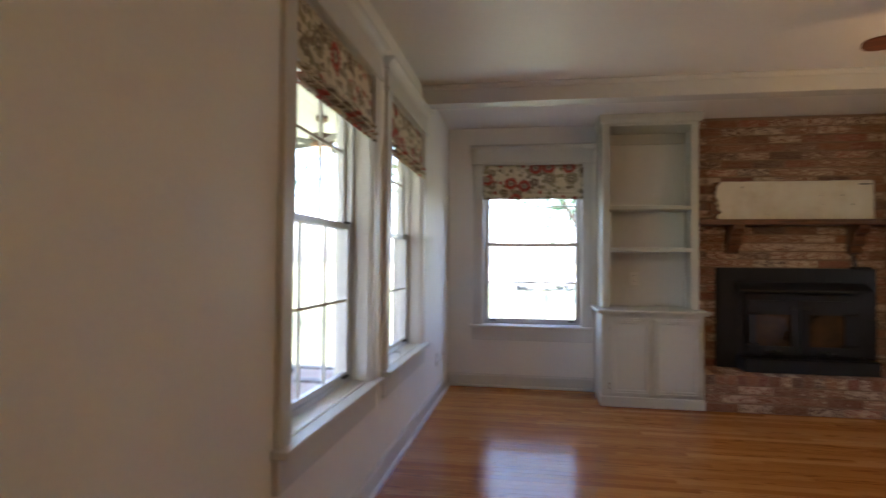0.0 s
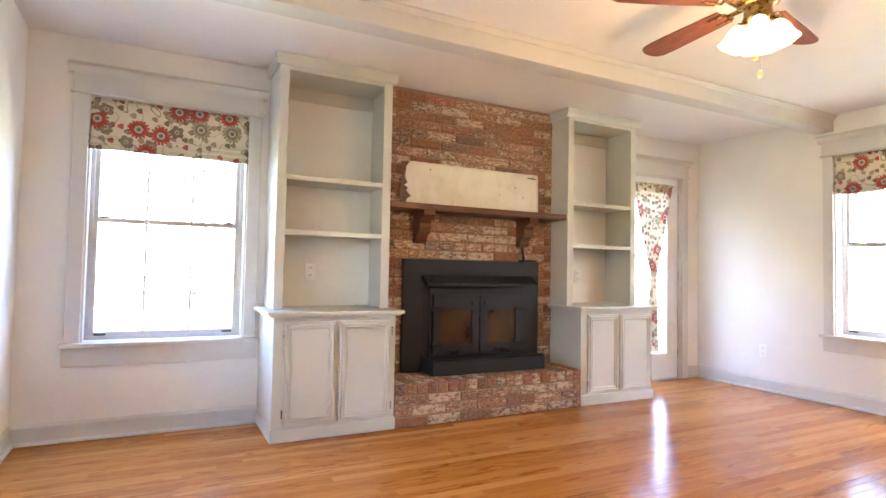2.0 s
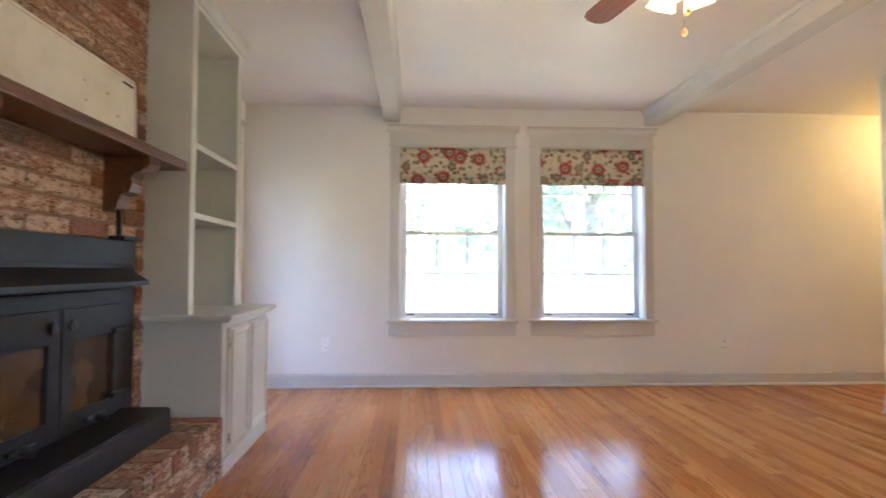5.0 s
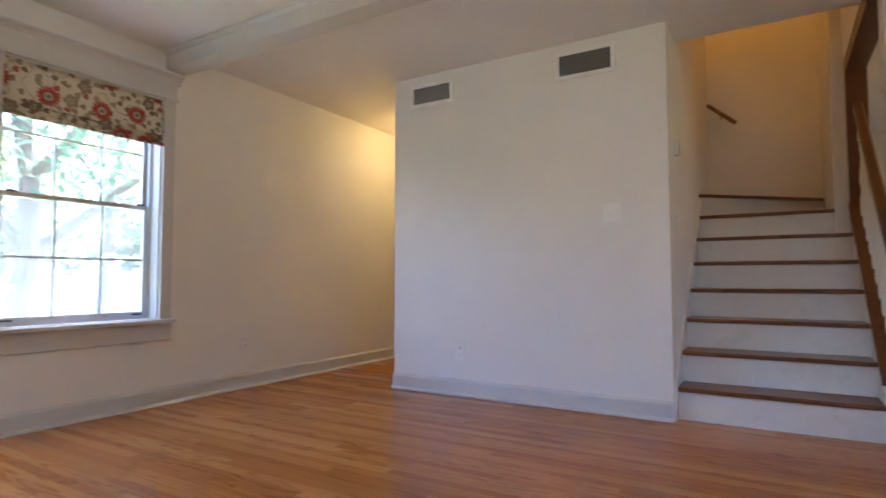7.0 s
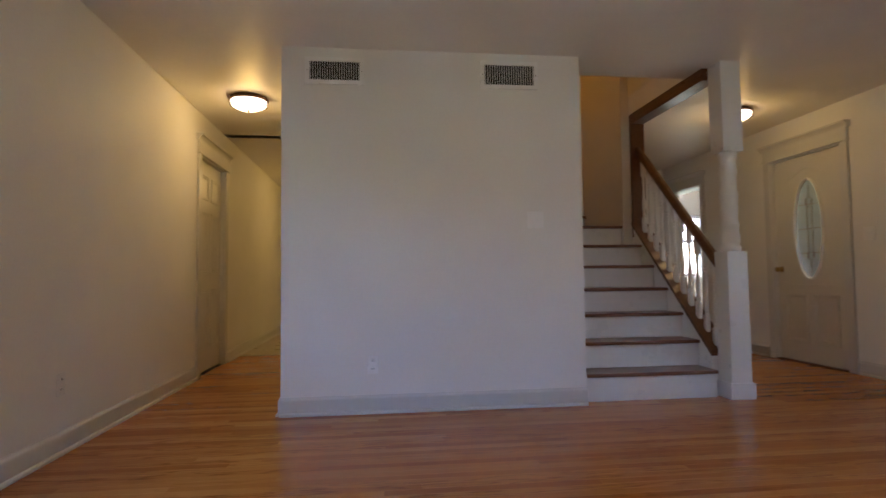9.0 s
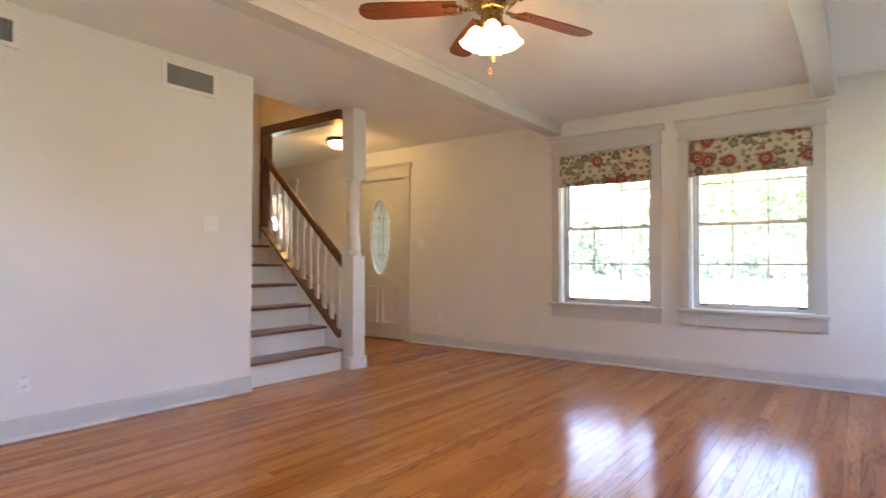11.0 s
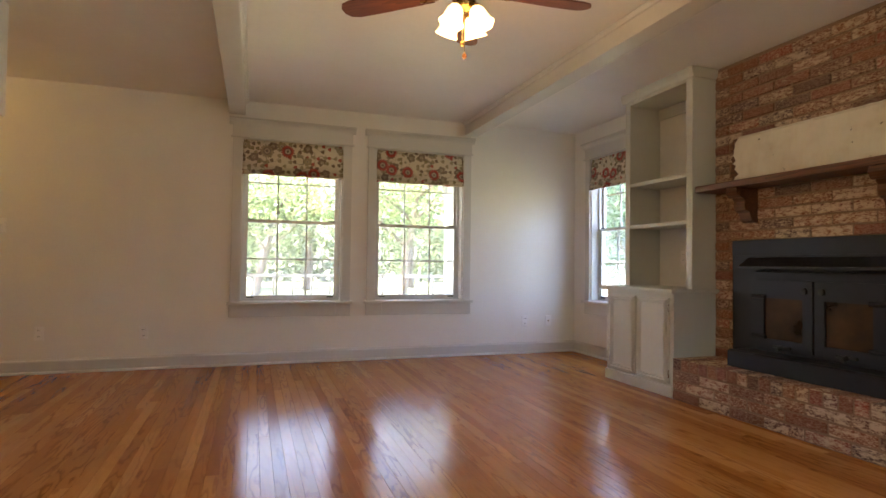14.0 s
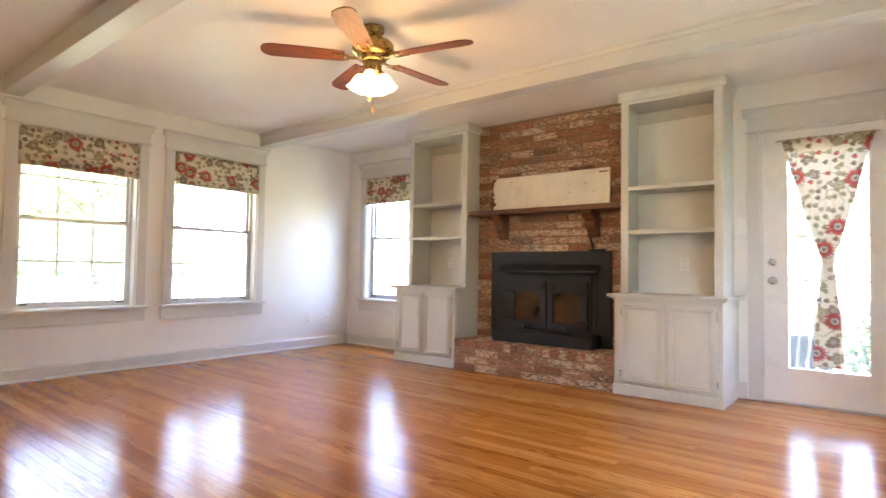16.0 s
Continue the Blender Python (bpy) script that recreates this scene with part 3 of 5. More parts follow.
def sash(t, z0, z1, y, rows, name):
    """An aluminium sash with a three by two grid of thin bars and one pane a light."""
    s = thing(name)
    s.parent = t
    fr = 0.026
    w = HALF - 0.034
    b = box(-w, -w + fr, y, y + 0.024, z0, z1)
    box(w - fr, w, y, y + 0.024, z0, z1, 0, b)
    box(-w + fr, w - fr, y, y + 0.024, z0, z0 + fr, 0, b)
    box(-w + fr, w - fr, y, y + 0.024, z1 - fr, z1, 0, b)
    part("sash_frame", b, ALUMINIUM, s)
    iw, ih = 2 * (w - fr), z1 - z0 - 2 * fr
    for k in (1, 2):
        x = -w + fr + iw * k / 3
        part("muntin", box(x - 0.006, x + 0.006, y + 0.006, y + 0.020, z0 + fr, z1 - fr), MUNTIN, s)
    zc = z0 + fr + ih / 2
    part("muntin", box(-w + fr, w - fr, y + 0.007, y + 0.019, zc - 0.006, zc + 0.006), MUNTIN, s)
    glazing(s, -w + fr, w - fr, y + 0.011, z0 + fr, z1 - fr)


def roman_shade(m, z_top, drop, half, turn, cord=0):
    """A soft roman shade pulled up, with two stacked folds at the foot."""
    t = thing("roman_shade", m, "cream roman shade printed with red flowers, pulled up", "window shade", "roman shades")
    part("headrail", box(-half, half, 0.004, 0.036, z_top - 0.022, z_top, 0.003), WHITE, t)
    rng = random.Random(turn)
    folds = ((0.002, 0.006), (-0.005, 0.18), (-0.005, 0.50), (-0.009, 0.66), (-0.022, 0.73), (-0.031, 0.77), (-0.030, 0.795), (-0.012, 0.775), (-0.012, 0.79), (-0.026, 0.84), (-0.036, 0.875), (-0.034, 0.90), (-0.014, 0.885), (-0.014, 0.90), (-0.026, 0.95), (-0.030, 0.985), (-0.020, 1.0), (-0.008, 0.97))
    prof = [(y, z_top - drop * f) for y, f in folds]
    bm = bmesh.new()
    cols = 36
    rows = []
    for k, (y, z) in enumerate(prof):
        row = []
        for c in range(cols + 1):
            x = -half + 2 * half * c / cols
            sag = 0.004 * math.sin(c * 0.35 + k * 0.3 + turn) + 0.003 * math.sin(c * 0.9 + turn * 2.1) + 0.0015 * rng.uniform(-1, 1)
            deep = min(1.0, k / 5)
            row.append(bm.verts.new((x + 0.002 * math.sin(k), y + sag * 0.7 * deep, z + sag * 0.6 * deep)))
        rows.append(row)
    for a, c in zip(rows, rows[1:]):
        for k in range(cols):
            bm.faces.new((a[k], a[k + 1], c[k + 1], c[k]))
    ob = part("cloth", bm, CLOTH, t, "", True)
    ob.location = (turn * 0.37, 0, turn * 0.11)
    for v in ob.data.vertices:
        v.co.x -= turn * 0.37
        v.co.z -= turn * 0.11
    mod = ob.modifiers.new("thickness", "SOLIDIFY")
    mod.thickness = 0.003
    if cord:
        part("lift_cord", rod((cord * (half - 0.06), -0.062, z_top - drop + 0.01), (cord * (half - 0.06), -0.064, 0.40), 0.0016, 6), WHITE, t)
    return t


def window(name, m, label):
    t = thing(name, m, label, "window", "sash windows", "structure")
    h, (z0, z1) = HALF, OPEN_Z
    for s in (-1, 1):
        part("side_casing", box(min(s * h, s * (h + 0.082)), max(s * h, s * (h + 0.082)), -0.022, 0.0, z0, z1, 0.003), TRIM, t)
        part("jamb_lining", box(min(s * h, s * (h - 0.012)), max(s * h, s * (h - 0.012)), -0.002, 0.13, z0, z1), TRIM, t)
        part("channel", box(min(s * (h - 0.012), s * (h - 0.034)), max(s * (h - 0.012), s * (h - 0.034)), 0.085, 0.150, z0, z1), ALUMINIUM, t)
    part("head_lining", box(-h + 0.012, h - 0.012, -0.002, 0.13, z1 - 0.012, z1), TRIM, t)
    header(t, h, z1)
    part("window_sill", box(-h - 0.105, h + 0.105, -0.058, 0.0, z0 - 0.026, z0, 0.005), TRIM, t)
    part("sill_inner", box(-h + 0.012, h - 0.012, 0.0, 0.105, z0 - 0.026, z0 + 0.004), WHITE, t)
    part("apron", box(-h - 0.088, h + 0.088, -0.022, 0.0, z0 - 0.142, z0 - 0.026, 0.003), TRIM, t)
    mid = 1.335
    sash(t, z0 + 0.026, mid + 0.014, 0.092, 2, "lower_sash")
    sash(t, mid - 0.014, z1 - 0.012, 0.120, 2, "upper_sash")
    b = box(-h + 0.034, h - 0.034, 0.084, 0.150, z0 + 0.004, z0 + 0.026)
    part("threshold", b, ALUMINIUM, t)
    net = new("insect_screen", sheet(-h + 0.034, h - 0.034, 0.156, z0 + 0.01, mid))
    net.data.materials.append(SCREEN)
    net.parent = t
    net.visible_shadow = False
    for s in (-1, 1):
        part("sash_latch", box(s * 0.37 - 0.032, s * 0.37 + 0.032, 0.078, 0.094, z0 + 0.030, z0 + 0.042, 0.003), DARK, t)
        part("sash_latch", box(s * 0.37 - 0.028, s * 0.37 + 0.028, 0.078, 0.094, mid + 0.012, mid + 0.022, 0.003), DARK, t)


k = 0
for c in FRONT_WINDOWS:
    k += 1
    m = pose(0, c, 0, 0, 0, 90)
    window("window_%d" % k, m, "white sash window with grey painted trim facing the porch")
    roman_shade(m, 2.092, 0.335, HALF - 0.004, k, 1 if k == 1 else -1)
for c in SIDE_WINDOWS:
    k += 1
    m = pose(SOUTH, c, 0, 0, 0, -90)
    window("window_%d" % k, m, "sash window with grey painted trim facing a leafy tree")
    roman_shade(m, 2.092, 0.335, HALF - 0.004, k)
window("window_5", pose(REAR_WINDOW, HEARTH_WALL, 0), "sash window with grey painted trim beside the bookcase")
roman_shade(pose(REAR_WINDOW, HEARTH_WALL, 0), 2.092, 0.335, HALF - 0.004, 7)


# ---- doors ----


def casing(t, half, z, depth=T):
    for s in (-1, 1):
        part("side_casing", box(min(s * half, s * (half + 0.085)), max(s * half, s * (half + 0.085)), -0.022, 0.0, 0.0, z, 0.003), TRIM, t)
        part("jamb", box(min(s * half, s * (half - 0.014)), max(s * half, s * (half - 0.014)), -0.002, depth, 0.0, z), TRIM, t)
    part("head_jamb", box(-half + 0.014, half - 0.014, -0.002, depth, z - 0.014, z), TRIM, t)
    header(t, half, z)


def raised_panel(x0, x1, z0, z1, y, bm=None):
    """A proud moulding frame with a field inside, on a face that looks to negative y."""
    bm = bm or bmesh.new()
    pts = ((0.0, 0.0), (0.003, 0.013), (0.011, 0.014), (0.014, 0.006), (0.020, 0.006), (0.023, 0.011), (0.029, 0.010), (0.033, 0.002), (0.040, 0.001))
    rings = []
    for inset, up in pts:
        rings.append([bm.verts.new((x, y - up, z)) for x, z in ((x0 + inset, z0 + inset), (x1 - inset, z0 + inset), (x1 - inset, z1 - inset), (x0 + inset, z1 - inset))])
    for a, c in zip(rings, rings[1:]):
        for i in range(4):
            bm.faces.new((a[i], a[(i + 1) % 4], c[(i + 1) % 4], c[i]))
    bm.faces.new(rings[-1])
    return bm


def knob(t, x, z, y, material=CHROME):
    k = part("door_knob", moved(lathe([(0.0, 0.0), (0.032, 0.0), (0.032, 0.006), (0.012, 0.010), (0.011, 0.030), (0.024, 0.040), (0.028, 0.052), (0.022, 0.064), (0.0, 0.068)]), pose(x, y, z, 90)), material, t, "polished metal knob", True)
    return k


# glazed garden door beside the fireplace
t = thing("door_1", pose(5.12, HEARTH_WALL, 0), "white glazed garden door with curtain, closed", "door", "", "structure")
casing(t, 0.42, 2.06)
leaf = thing("door_leaf")
leaf.parent = t
L0, L1, G0, G1, GZ0, GZ1 = -0.404, 0.404, -0.240, 0.240, 0.265, 1.90
part("leaf_frame", pierced("x", (L0, L1), (0.030, 0.070), (0.012, 2.044), [(G0, G1, GZ0, GZ1)]), WHITE, leaf)
b = pierced("x", (G0 - 0.022, G1 + 0.022), (0.020, 0.030), (GZ0 - 0.022, GZ1 + 0.022), [(G0, G1, GZ0, GZ1)])
part("glazing_frame", b, WHITE, leaf)
for k in (1, 2):
    x = G0 + (G1 - G0) * k / 3
    part("muntin", box(x - 0.007, x + 0.007, 0.040, 0.060, GZ0, GZ1), WHITE, leaf)
for k in range(1, 5):
    z = GZ0 + (GZ1 - GZ0) * k / 5
    part("muntin", box(G0, G1, 0.041, 0.059, z - 0.007, z + 0.007), WHITE, leaf)
glazing(leaf, G0, G1, 0.048, GZ0, GZ1)
knob(leaf, -0.345, 0.91, 0.030)
part("deadbolt", moved(lathe([(0.0, 0.0), (0.030, 0.0), (0.030, 0.008), (0.020, 0.016), (0.0, 0.018)]), pose(-0.345, 0.030, 1.05, 90)), CHROME, leaf, "", True)
for z in (0.25, 1.05, 1.85):
    part("hinge", rod((0.408, 0.022, z - 0.045), (0.408, 0.022, z + 0.045), 0.007), CHROME, leaf)
part("threshold", box(-0.406, 0.406, 0.0, 0.10, 0.0, 0.010), ALUMINIUM, t)


def tied_curtain():
    """A gathered panel on two rods, drawn in at the waist by a tie of the same cloth."""
    t = thing("door_curtain", pose(5.12, HEARTH_WALL, 0), "printed linen door curtain tied at its middle", "curtain")
    part("curtain_rod", rod((-0.315, -0.012, 1.965), (0.315, -0.012, 1.965), 0.006), CHROME, t)
    bm = bmesh.new()
    rows = []
    for r in range(41):
        z = 1.975 - (1.975 - 0.295) * r / 40
        u = z - 1.06
        half = 0.034 + (0.248 * (u / 0.915) ** 0.92 if u > 0 else 0.062 * (-u / 0.765) ** 0.75)
        row = []
        for c in range(61):
            s = c / 60 * 2 - 1
            ripple = 0.010 * math.sin(c * 0.95) * (1.0 - 0.4 * abs(s)) + 0.005 * math.sin(c * 0.37 + r * 0.15)
            row.append(bm.verts.new((0.005 + s * half, -0.014 + ripple - 0.010 * math.exp(-((u / 0.12) ** 2)), z)))
        rows.append(row)
    for a, c in zip(rows, rows[1:]):
        for k in range(60):
            bm.faces.new((a[k], a[k + 1], c[k + 1], c[k]))
    part("cloth", bm, CLOTH, t, "", True)
    b = moved(lathe([(0.040, -0.016), (0.050, -0.018), (0.052, 0.0), (0.050, 0.018), (0.040, 0.016)], (0, 0), 18), Matrix.Translation((0.005, -0.018, 1.06)) @ Matrix.Diagonal((0.85, 0.5, 1, 1)))
    part("tie", b, CLOTH, t, "", True)


tied_curtain()

# front door with an oval of leaded glass
t = thing("door_2", pose(0, -0.595, 0, 0, 0, 90), "cream front door with oval leaded glass, closed", "door", "", "structure")
casing(t, 0.455, 2.07)
leaf = thing("door_leaf")
leaf.parent = t
OZ, OA, OB = 1.325, 0.175, 0.485
bm = bmesh.new()
N = 48
ring_in = [(OA * math.cos(2 * math.pi * k / N), OZ + OB * math.sin(2 * math.pi * k / N)) for k in range(N)]


def to_edge(k):
    c, s = math.cos(2 * math.pi * k / N), math.sin(2 * math.pi * k / N)
    w, up, dn = 0.439, 2.052 - OZ, OZ - 0.014
    f = min(w / abs(c) if abs(c) > 1e-6 else 9, (up if s > 0 else dn) / abs(s) if abs(s) > 1e-6 else 9)
    return (c * f, OZ + s * f)


ring_out = [to_edge(k) for k in range(N)]
for y in (0.030, 0.072):
    vi = [bm.verts.new((x, y, z)) for x, z in ring_in]
    vo = [bm.verts.new((x, y, z)) for x, z in ring_out]
    for k in range(N):
        bm.faces.new((vi[k], vi[(k + 1) % N], vo[(k + 1) % N], vo[k]))
bm.verts.ensure_lookup_table()
for k in range(N):
    for o in (0, N):
        bm.faces.new((bm.verts[o + k], bm.verts[o + (k + 1) % N], bm.verts[2 * N + o + (k + 1) % N], bm.verts[2 * N + o + k]))
part("leaf_panel", bm, DOORP, leaf)
b = box(-0.439, 0.439, 0.034, 0.070, 0.013, 0.30)
part("bottom_rail", b, DOORP, leaf)
bm = bmesh.new()
for a0, a1 in ((-0.33, -0.035), (0.035, 0.33)):
    raised_panel(a0, a1, 0.20, 0.68, 0.030, bm)
part("lower_panel", bm, DOORP, leaf)
bm = bmesh.new()
for k in range(24):
    x0, x1 = -0.27 + 0.54 * k / 24, -0.27 + 0.54 * (k + 1) / 24
    zf = lambda x: 1.885 + 0.045 * math.cos(x / 0.27 * math.pi)
    rod((x0, 0.030, zf(x0)), (x1, 0.030, zf(x1)), 0.006, 6, bm)
rod((-0.33, 0.030, 0.77), (0.33, 0.030, 0.77), 0.005, 6, bm)
part("arched_moulding", bm, DOORP, leaf)
bm = bmesh.new()
for k in range(N):
    a, c = ring_in[k], ring_in[(k + 1) % N]
    rod((a[0] * 1.04, 0.027, OZ + (a[1] - OZ) * 1.015), (c[0] * 1.04, 0.027, OZ + (c[1] - OZ) * 1.015), 0.010, 6, bm)
part("oval_frame", bm, WHITE, leaf)
bm = bmesh.new()
vs = [bm.verts.new((x, 0.050, z)) for x, z in ring_in]
bm.faces.new(vs)
ob = part("oval_pane", bm, FROST, leaf)
ob.visible_shadow = False
bm = bmesh.new()
for x in (-0.03, 0.03):
    rod((x, 0.046, OZ - 0.28), (x, 0.046, OZ + 0.28), 0.0035, 6, bm)
for z in (-0.24, 0.0, 0.24):
    w = OA * math.sqrt(1 - (z / OB) ** 2) * 0.98
    rod((-w, 0.046, OZ + z), (w, 0.046, OZ + z), 0.0035, 6, bm)
for s in (-1, 1):
    for k in range(14):
        a0, a1 = k / 14 * 2 * math.pi, (k + 1) / 14 * 2 * math.pi
        rod((0.045 * math.cos(a0), 0.046, OZ + s * 0.26 + 0.05 * math.sin(a0)), (0.045 * math.cos(a1), 0.046, OZ + s * 0.26 + 0.05 * math.sin(a1)), 0.003, 5, bm)
rod((0, 0.046, OZ + 0.31), (0, 0.046, OZ + OB * 0.97), 0.003, 6, bm)
rod((0, 0.046, OZ - OB * 0.97), (0, 0.046, OZ - 0.31), 0.003, 6, bm)
part("leading", bm, BRONZE, leaf, "dark lead strips")
knob(leaf, -0.385, 0.93, 0.030, BRASS)
for z in (0.22, 1.0, 1.83):
    part("hinge", rod((0.443, 0.022, z - 0.045), (0.443, 0.022, z + 0.045), 0.007), BRASS, leaf)
part("threshold", box(-0.44, 0.44, -0.02, 0.12, 0.0, 0.014, 0.003), MANTELW, t, "dark wooden threshold")

# open doorway further along the entry
t = thing("doorway", pose(0, -2.76, 0, 0, 0, 90), "open cased doorway from the entry to a bright small room", "doorway", "", "structure")
casing(t, 0.42, 2.05)
part("threshold", box(-0.405, 0.405, -0.002, T + 0.01, -0.002, 0.006, 0.002), MANTELW, t, "dark wooden threshold")

# small room behind the doorway; its wall colour and narrow opening hold it dim
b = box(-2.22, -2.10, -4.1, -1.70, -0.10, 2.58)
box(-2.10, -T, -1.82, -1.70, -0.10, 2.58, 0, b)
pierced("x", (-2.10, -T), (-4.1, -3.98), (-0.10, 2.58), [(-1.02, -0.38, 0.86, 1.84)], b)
setting("wall_side_room", b, SIDE_DIMMED, "small room wall behind the doorway, cream darkened as if shaded", "wall")
setting("side_room_floor", box(-2.10, -T, -3.98, -1.82, -0.098, -0.003), TILE, "pale tiled floor of the small room", "floor")
t = thing("window_6", pose(-0.70, -3.98, 0, 0, 0, 180), "white sash window in the small room", "window", "sash windows", "structure")
part("sash_frame", pierced("x", (-0.318, 0.318), (0.03, 0.07), (0.862, 1.838), [(-0.275, 0.275, 0.905, 1.40), (-0.275, 0.275, 1.45, 1.795)]), WHITE, t)
part("muntin", box(-0.275, 0.275, 0.04, 0.06, 1.145, 1.16), WHITE, t)
part("window_sill", box(-0.38, 0.38, -0.05, 0.0, 0.835, 0.86, 0.004), TRIM, t)
glazing(t, -0.275, 0.275, 0.05, 0.905, 1.795)

# six-panel hall door
t = thing("door_4", pose(SOUTH, -1.34, 0, 0, 0, -90), "cream six-panel hall door, closed", "door", "", "structure")
casing(t, 0.41, 2.05)
part("door_leaf", box(-0.394, 0.394, 0.034, 0.070, 0.012, 2.034), DOORP, t)
bm = bmesh.new()
for a0, a1 in ((-0.31, -0.05), (0.05, 0.31)):
    for z0, z1 in ((0.22, 0.80), (0.95, 1.55), (1.66, 1.90)):
        raised_panel(a0, a1, z0, z1, 0.034, bm)
part("panels", bm, DOORP, t)

# unseen panel added to close the hole behind the leaf
setting("wall_hall_closure", box(SOUTH + 0.10, SOUTH + T - 0.002, -1.748, -0.932, -0.02, 2.048), WALL, "added panel sealing the opening behind the hall door", "wall")

# closet door in the block's hall face
t = thing("door_5", pose(BLOCK[1], -0.95, 0, 0, 0, 90), "cream closet door in the hall, closed", "door", "", "structure")
casing(t, 0.40, 2.05, 0.12)
part("door_leaf", box(-0.385, 0.385, 0.03, 0.066, 0.012, 2.034), DOORP, t)

# louvred door at the end of the hall
t = thing("door_6", pose(4.565, -5.98, 0, 0, 0, 180), "cream louvred bifold closet door, closed", "door", "", "structure")
casing(t, 0.365, 2.03, 0.12)
part("leaf_frame", pierced("x", (-0.348, 0.348), (0.02, 0.05), (0.01, 2.01), [(-0.28, 0.28, 0.12, 0.98), (-0.28, 0.28, 1.08, 1.92)]), DOORP, t)
for k in range(40):
    z = 0.135 + k * 0.0455
    if 0.97 < z < 1.09:
        continue
    part("slat", moved(box(-0.28, 0.28, -0.018, 0.018, -0.003, 0.003), pose(0, 0.035, z, 38)), DOORP, t)

# ---- stairs ----
RISE, RUN, NOSE = 0.195, 0.222, 0.605
SX0, SX1 = 1.735, 2.742
stairs = thing("staircase", None, "white painted stairs with brown wooden treads", "staircase", "", "structure")
for k in range(8):
    y, z = NOSE - RUN * k, RISE * (k + 1)
    back = y - RUN - 0.02 if k < 6 else BLOCK[2] + 0.035
    if k < 7:
        part("riser", box(SX0, SX1, y - 0.045, y - 0.025, z - RISE + (0 if k == 0 else 0.002), z - 0.026), WHITE, stairs)
        part("tread", box(SX0, SX1, back - 0.03, y, z - 0.026, z, 0.008), TREAD, stairs)
    else:
        # winder that turns towards the upper floor
        part("riser", prism([(SX1, -0.86), (SX1, -0.88), (SX0 + 0.09, -1.70), (SX0 + 0.09, -1.68)], "z", z - RISE, z - 0.026), WHITE, stairs)
        part("tread", prism([(SX1, -0.83), (SX0 + 0.09, -1.65), (SX0 + 0.09, BLOCK[2]), (SX1, BLOCK[2])], "z", z - 0.026, z), TREAD, stairs)
slope = RISE / RUN


def string_z(y, lift):
    return (NOSE - y) * slope + lift


# closed string on the open side, its sloping cap, and the skirting on the wall side
b = prism([(0.53, 0.0), (0.53, string_z(0.53, 0.22)), (-0.71, string_z(-0.71, 0.22)), (-0.71, 0.0)], "x", 1.60, 1.735)
part("string_wall", b, WHITE, stairs)
b = prism([(0.53, string_z(0.53, 0.222)), (0.53, string_z(0.53, 0.255)), (-0.70, string_z(-0.70, 0.255)), (-0.70, string_z(-0.70, 0.222))], "x", 1.588, 1.742)
part("string_cap", b, RAILW, stairs, "brown wooden sloping cap")
b = prism([(0.64, 0.0), (0.64, 0.14), (0.60, string_z(0.60, 0.24)), (-0.95, string_z(-0.95, 0.24)), (-0.95, 0.9)], "x", 2.730, 2.7445)
part("wall_skirting", b, WHITE, stairs)
part("landing_skirting", box(1.822, 2.743, BLOCK[2] + 0.001, BLOCK[2] + 0.014, 1.56, 1.70), WHITE, stairs)

rail = thing("stair_railing", None, "turned white balusters under a brown wooden handrail", "railing", "", "structure")
pts = [(-0.030, -0.035), (0.030, -0.035), (0.034, -0.012), (0.028, 0.012), (0.016, 0.024), (-0.016, 0.024), (-0.028, 0.012), (-0.034, -0.012)]
bm = bmesh.new()
y0, y1 = 0.535, -0.66
R0, RS = 0.985, 0.925


def rail_z(y):
    return R0 + (0.535 - y) * RS


ends = [[bm.verts.new((1.665 + u, y, rail_z(y) + v * 1.35)) for u, v in pts] for y in (y0, y1)]
for k in range(8):
    bm.faces.new((ends[0][k], ends[0][(k + 1) % 8], ends[1][(k + 1) % 8], ends[1][k]))
bm.faces.new(ends[0])
bm.faces.new(ends[1])
part("handrail", bm, RAILW, rail, "brown varnished handrail")


def baluster(x, y, z0, z1):
    """Square foot and head with a turned vase shape between."""
    h = z1 - z0
    b = box(x - 0.017, x + 0.017, y - 0.017, y + 0.017, z0, z0 + 0.20 * h)
    box(x - 0.017, x + 0.017, y - 0.017, y + 0.017, z1 - 0.24 * h, z1, 0, b)
    prof = [(0.017, 0.20), (0.012, 0.215), (0.016, 0.235), (0.011, 0.25), (0.014, 0.30), (0.019, 0.36), (0.016, 0.43), (0.010, 0.52), (0.0085, 0.60), (0.011, 0.66), (0.015, 0.69), (0.010, 0.705), (0.015, 0.725), (0.012, 0.745), (0.017, 0.76)]
    lathe([(r, z0 + f * h) for r, f in prof], (x, y), 10, b)
    return part("baluster", b, WHITE, rail)


for k in range(11):
    y = 0.475 - 0.106 * k
    baluster(1.665, y, string_z(y, 0.25) - 0.01, rail_z(y) - 0.03)

post = thing("newel_column", pose(1.613, 0.607, 0), "white turned wooden column on a square base", "column", "", "structure")
part("base_block", box(-0.078, 0.078, -0.078, 0.078, 0.0, 1.05, 0.004), WHITE, post)
part("plinth", box(-0.094, 0.094, -0.094, 0.094, 0.0, 0.115, 0.006), WHITE, post)
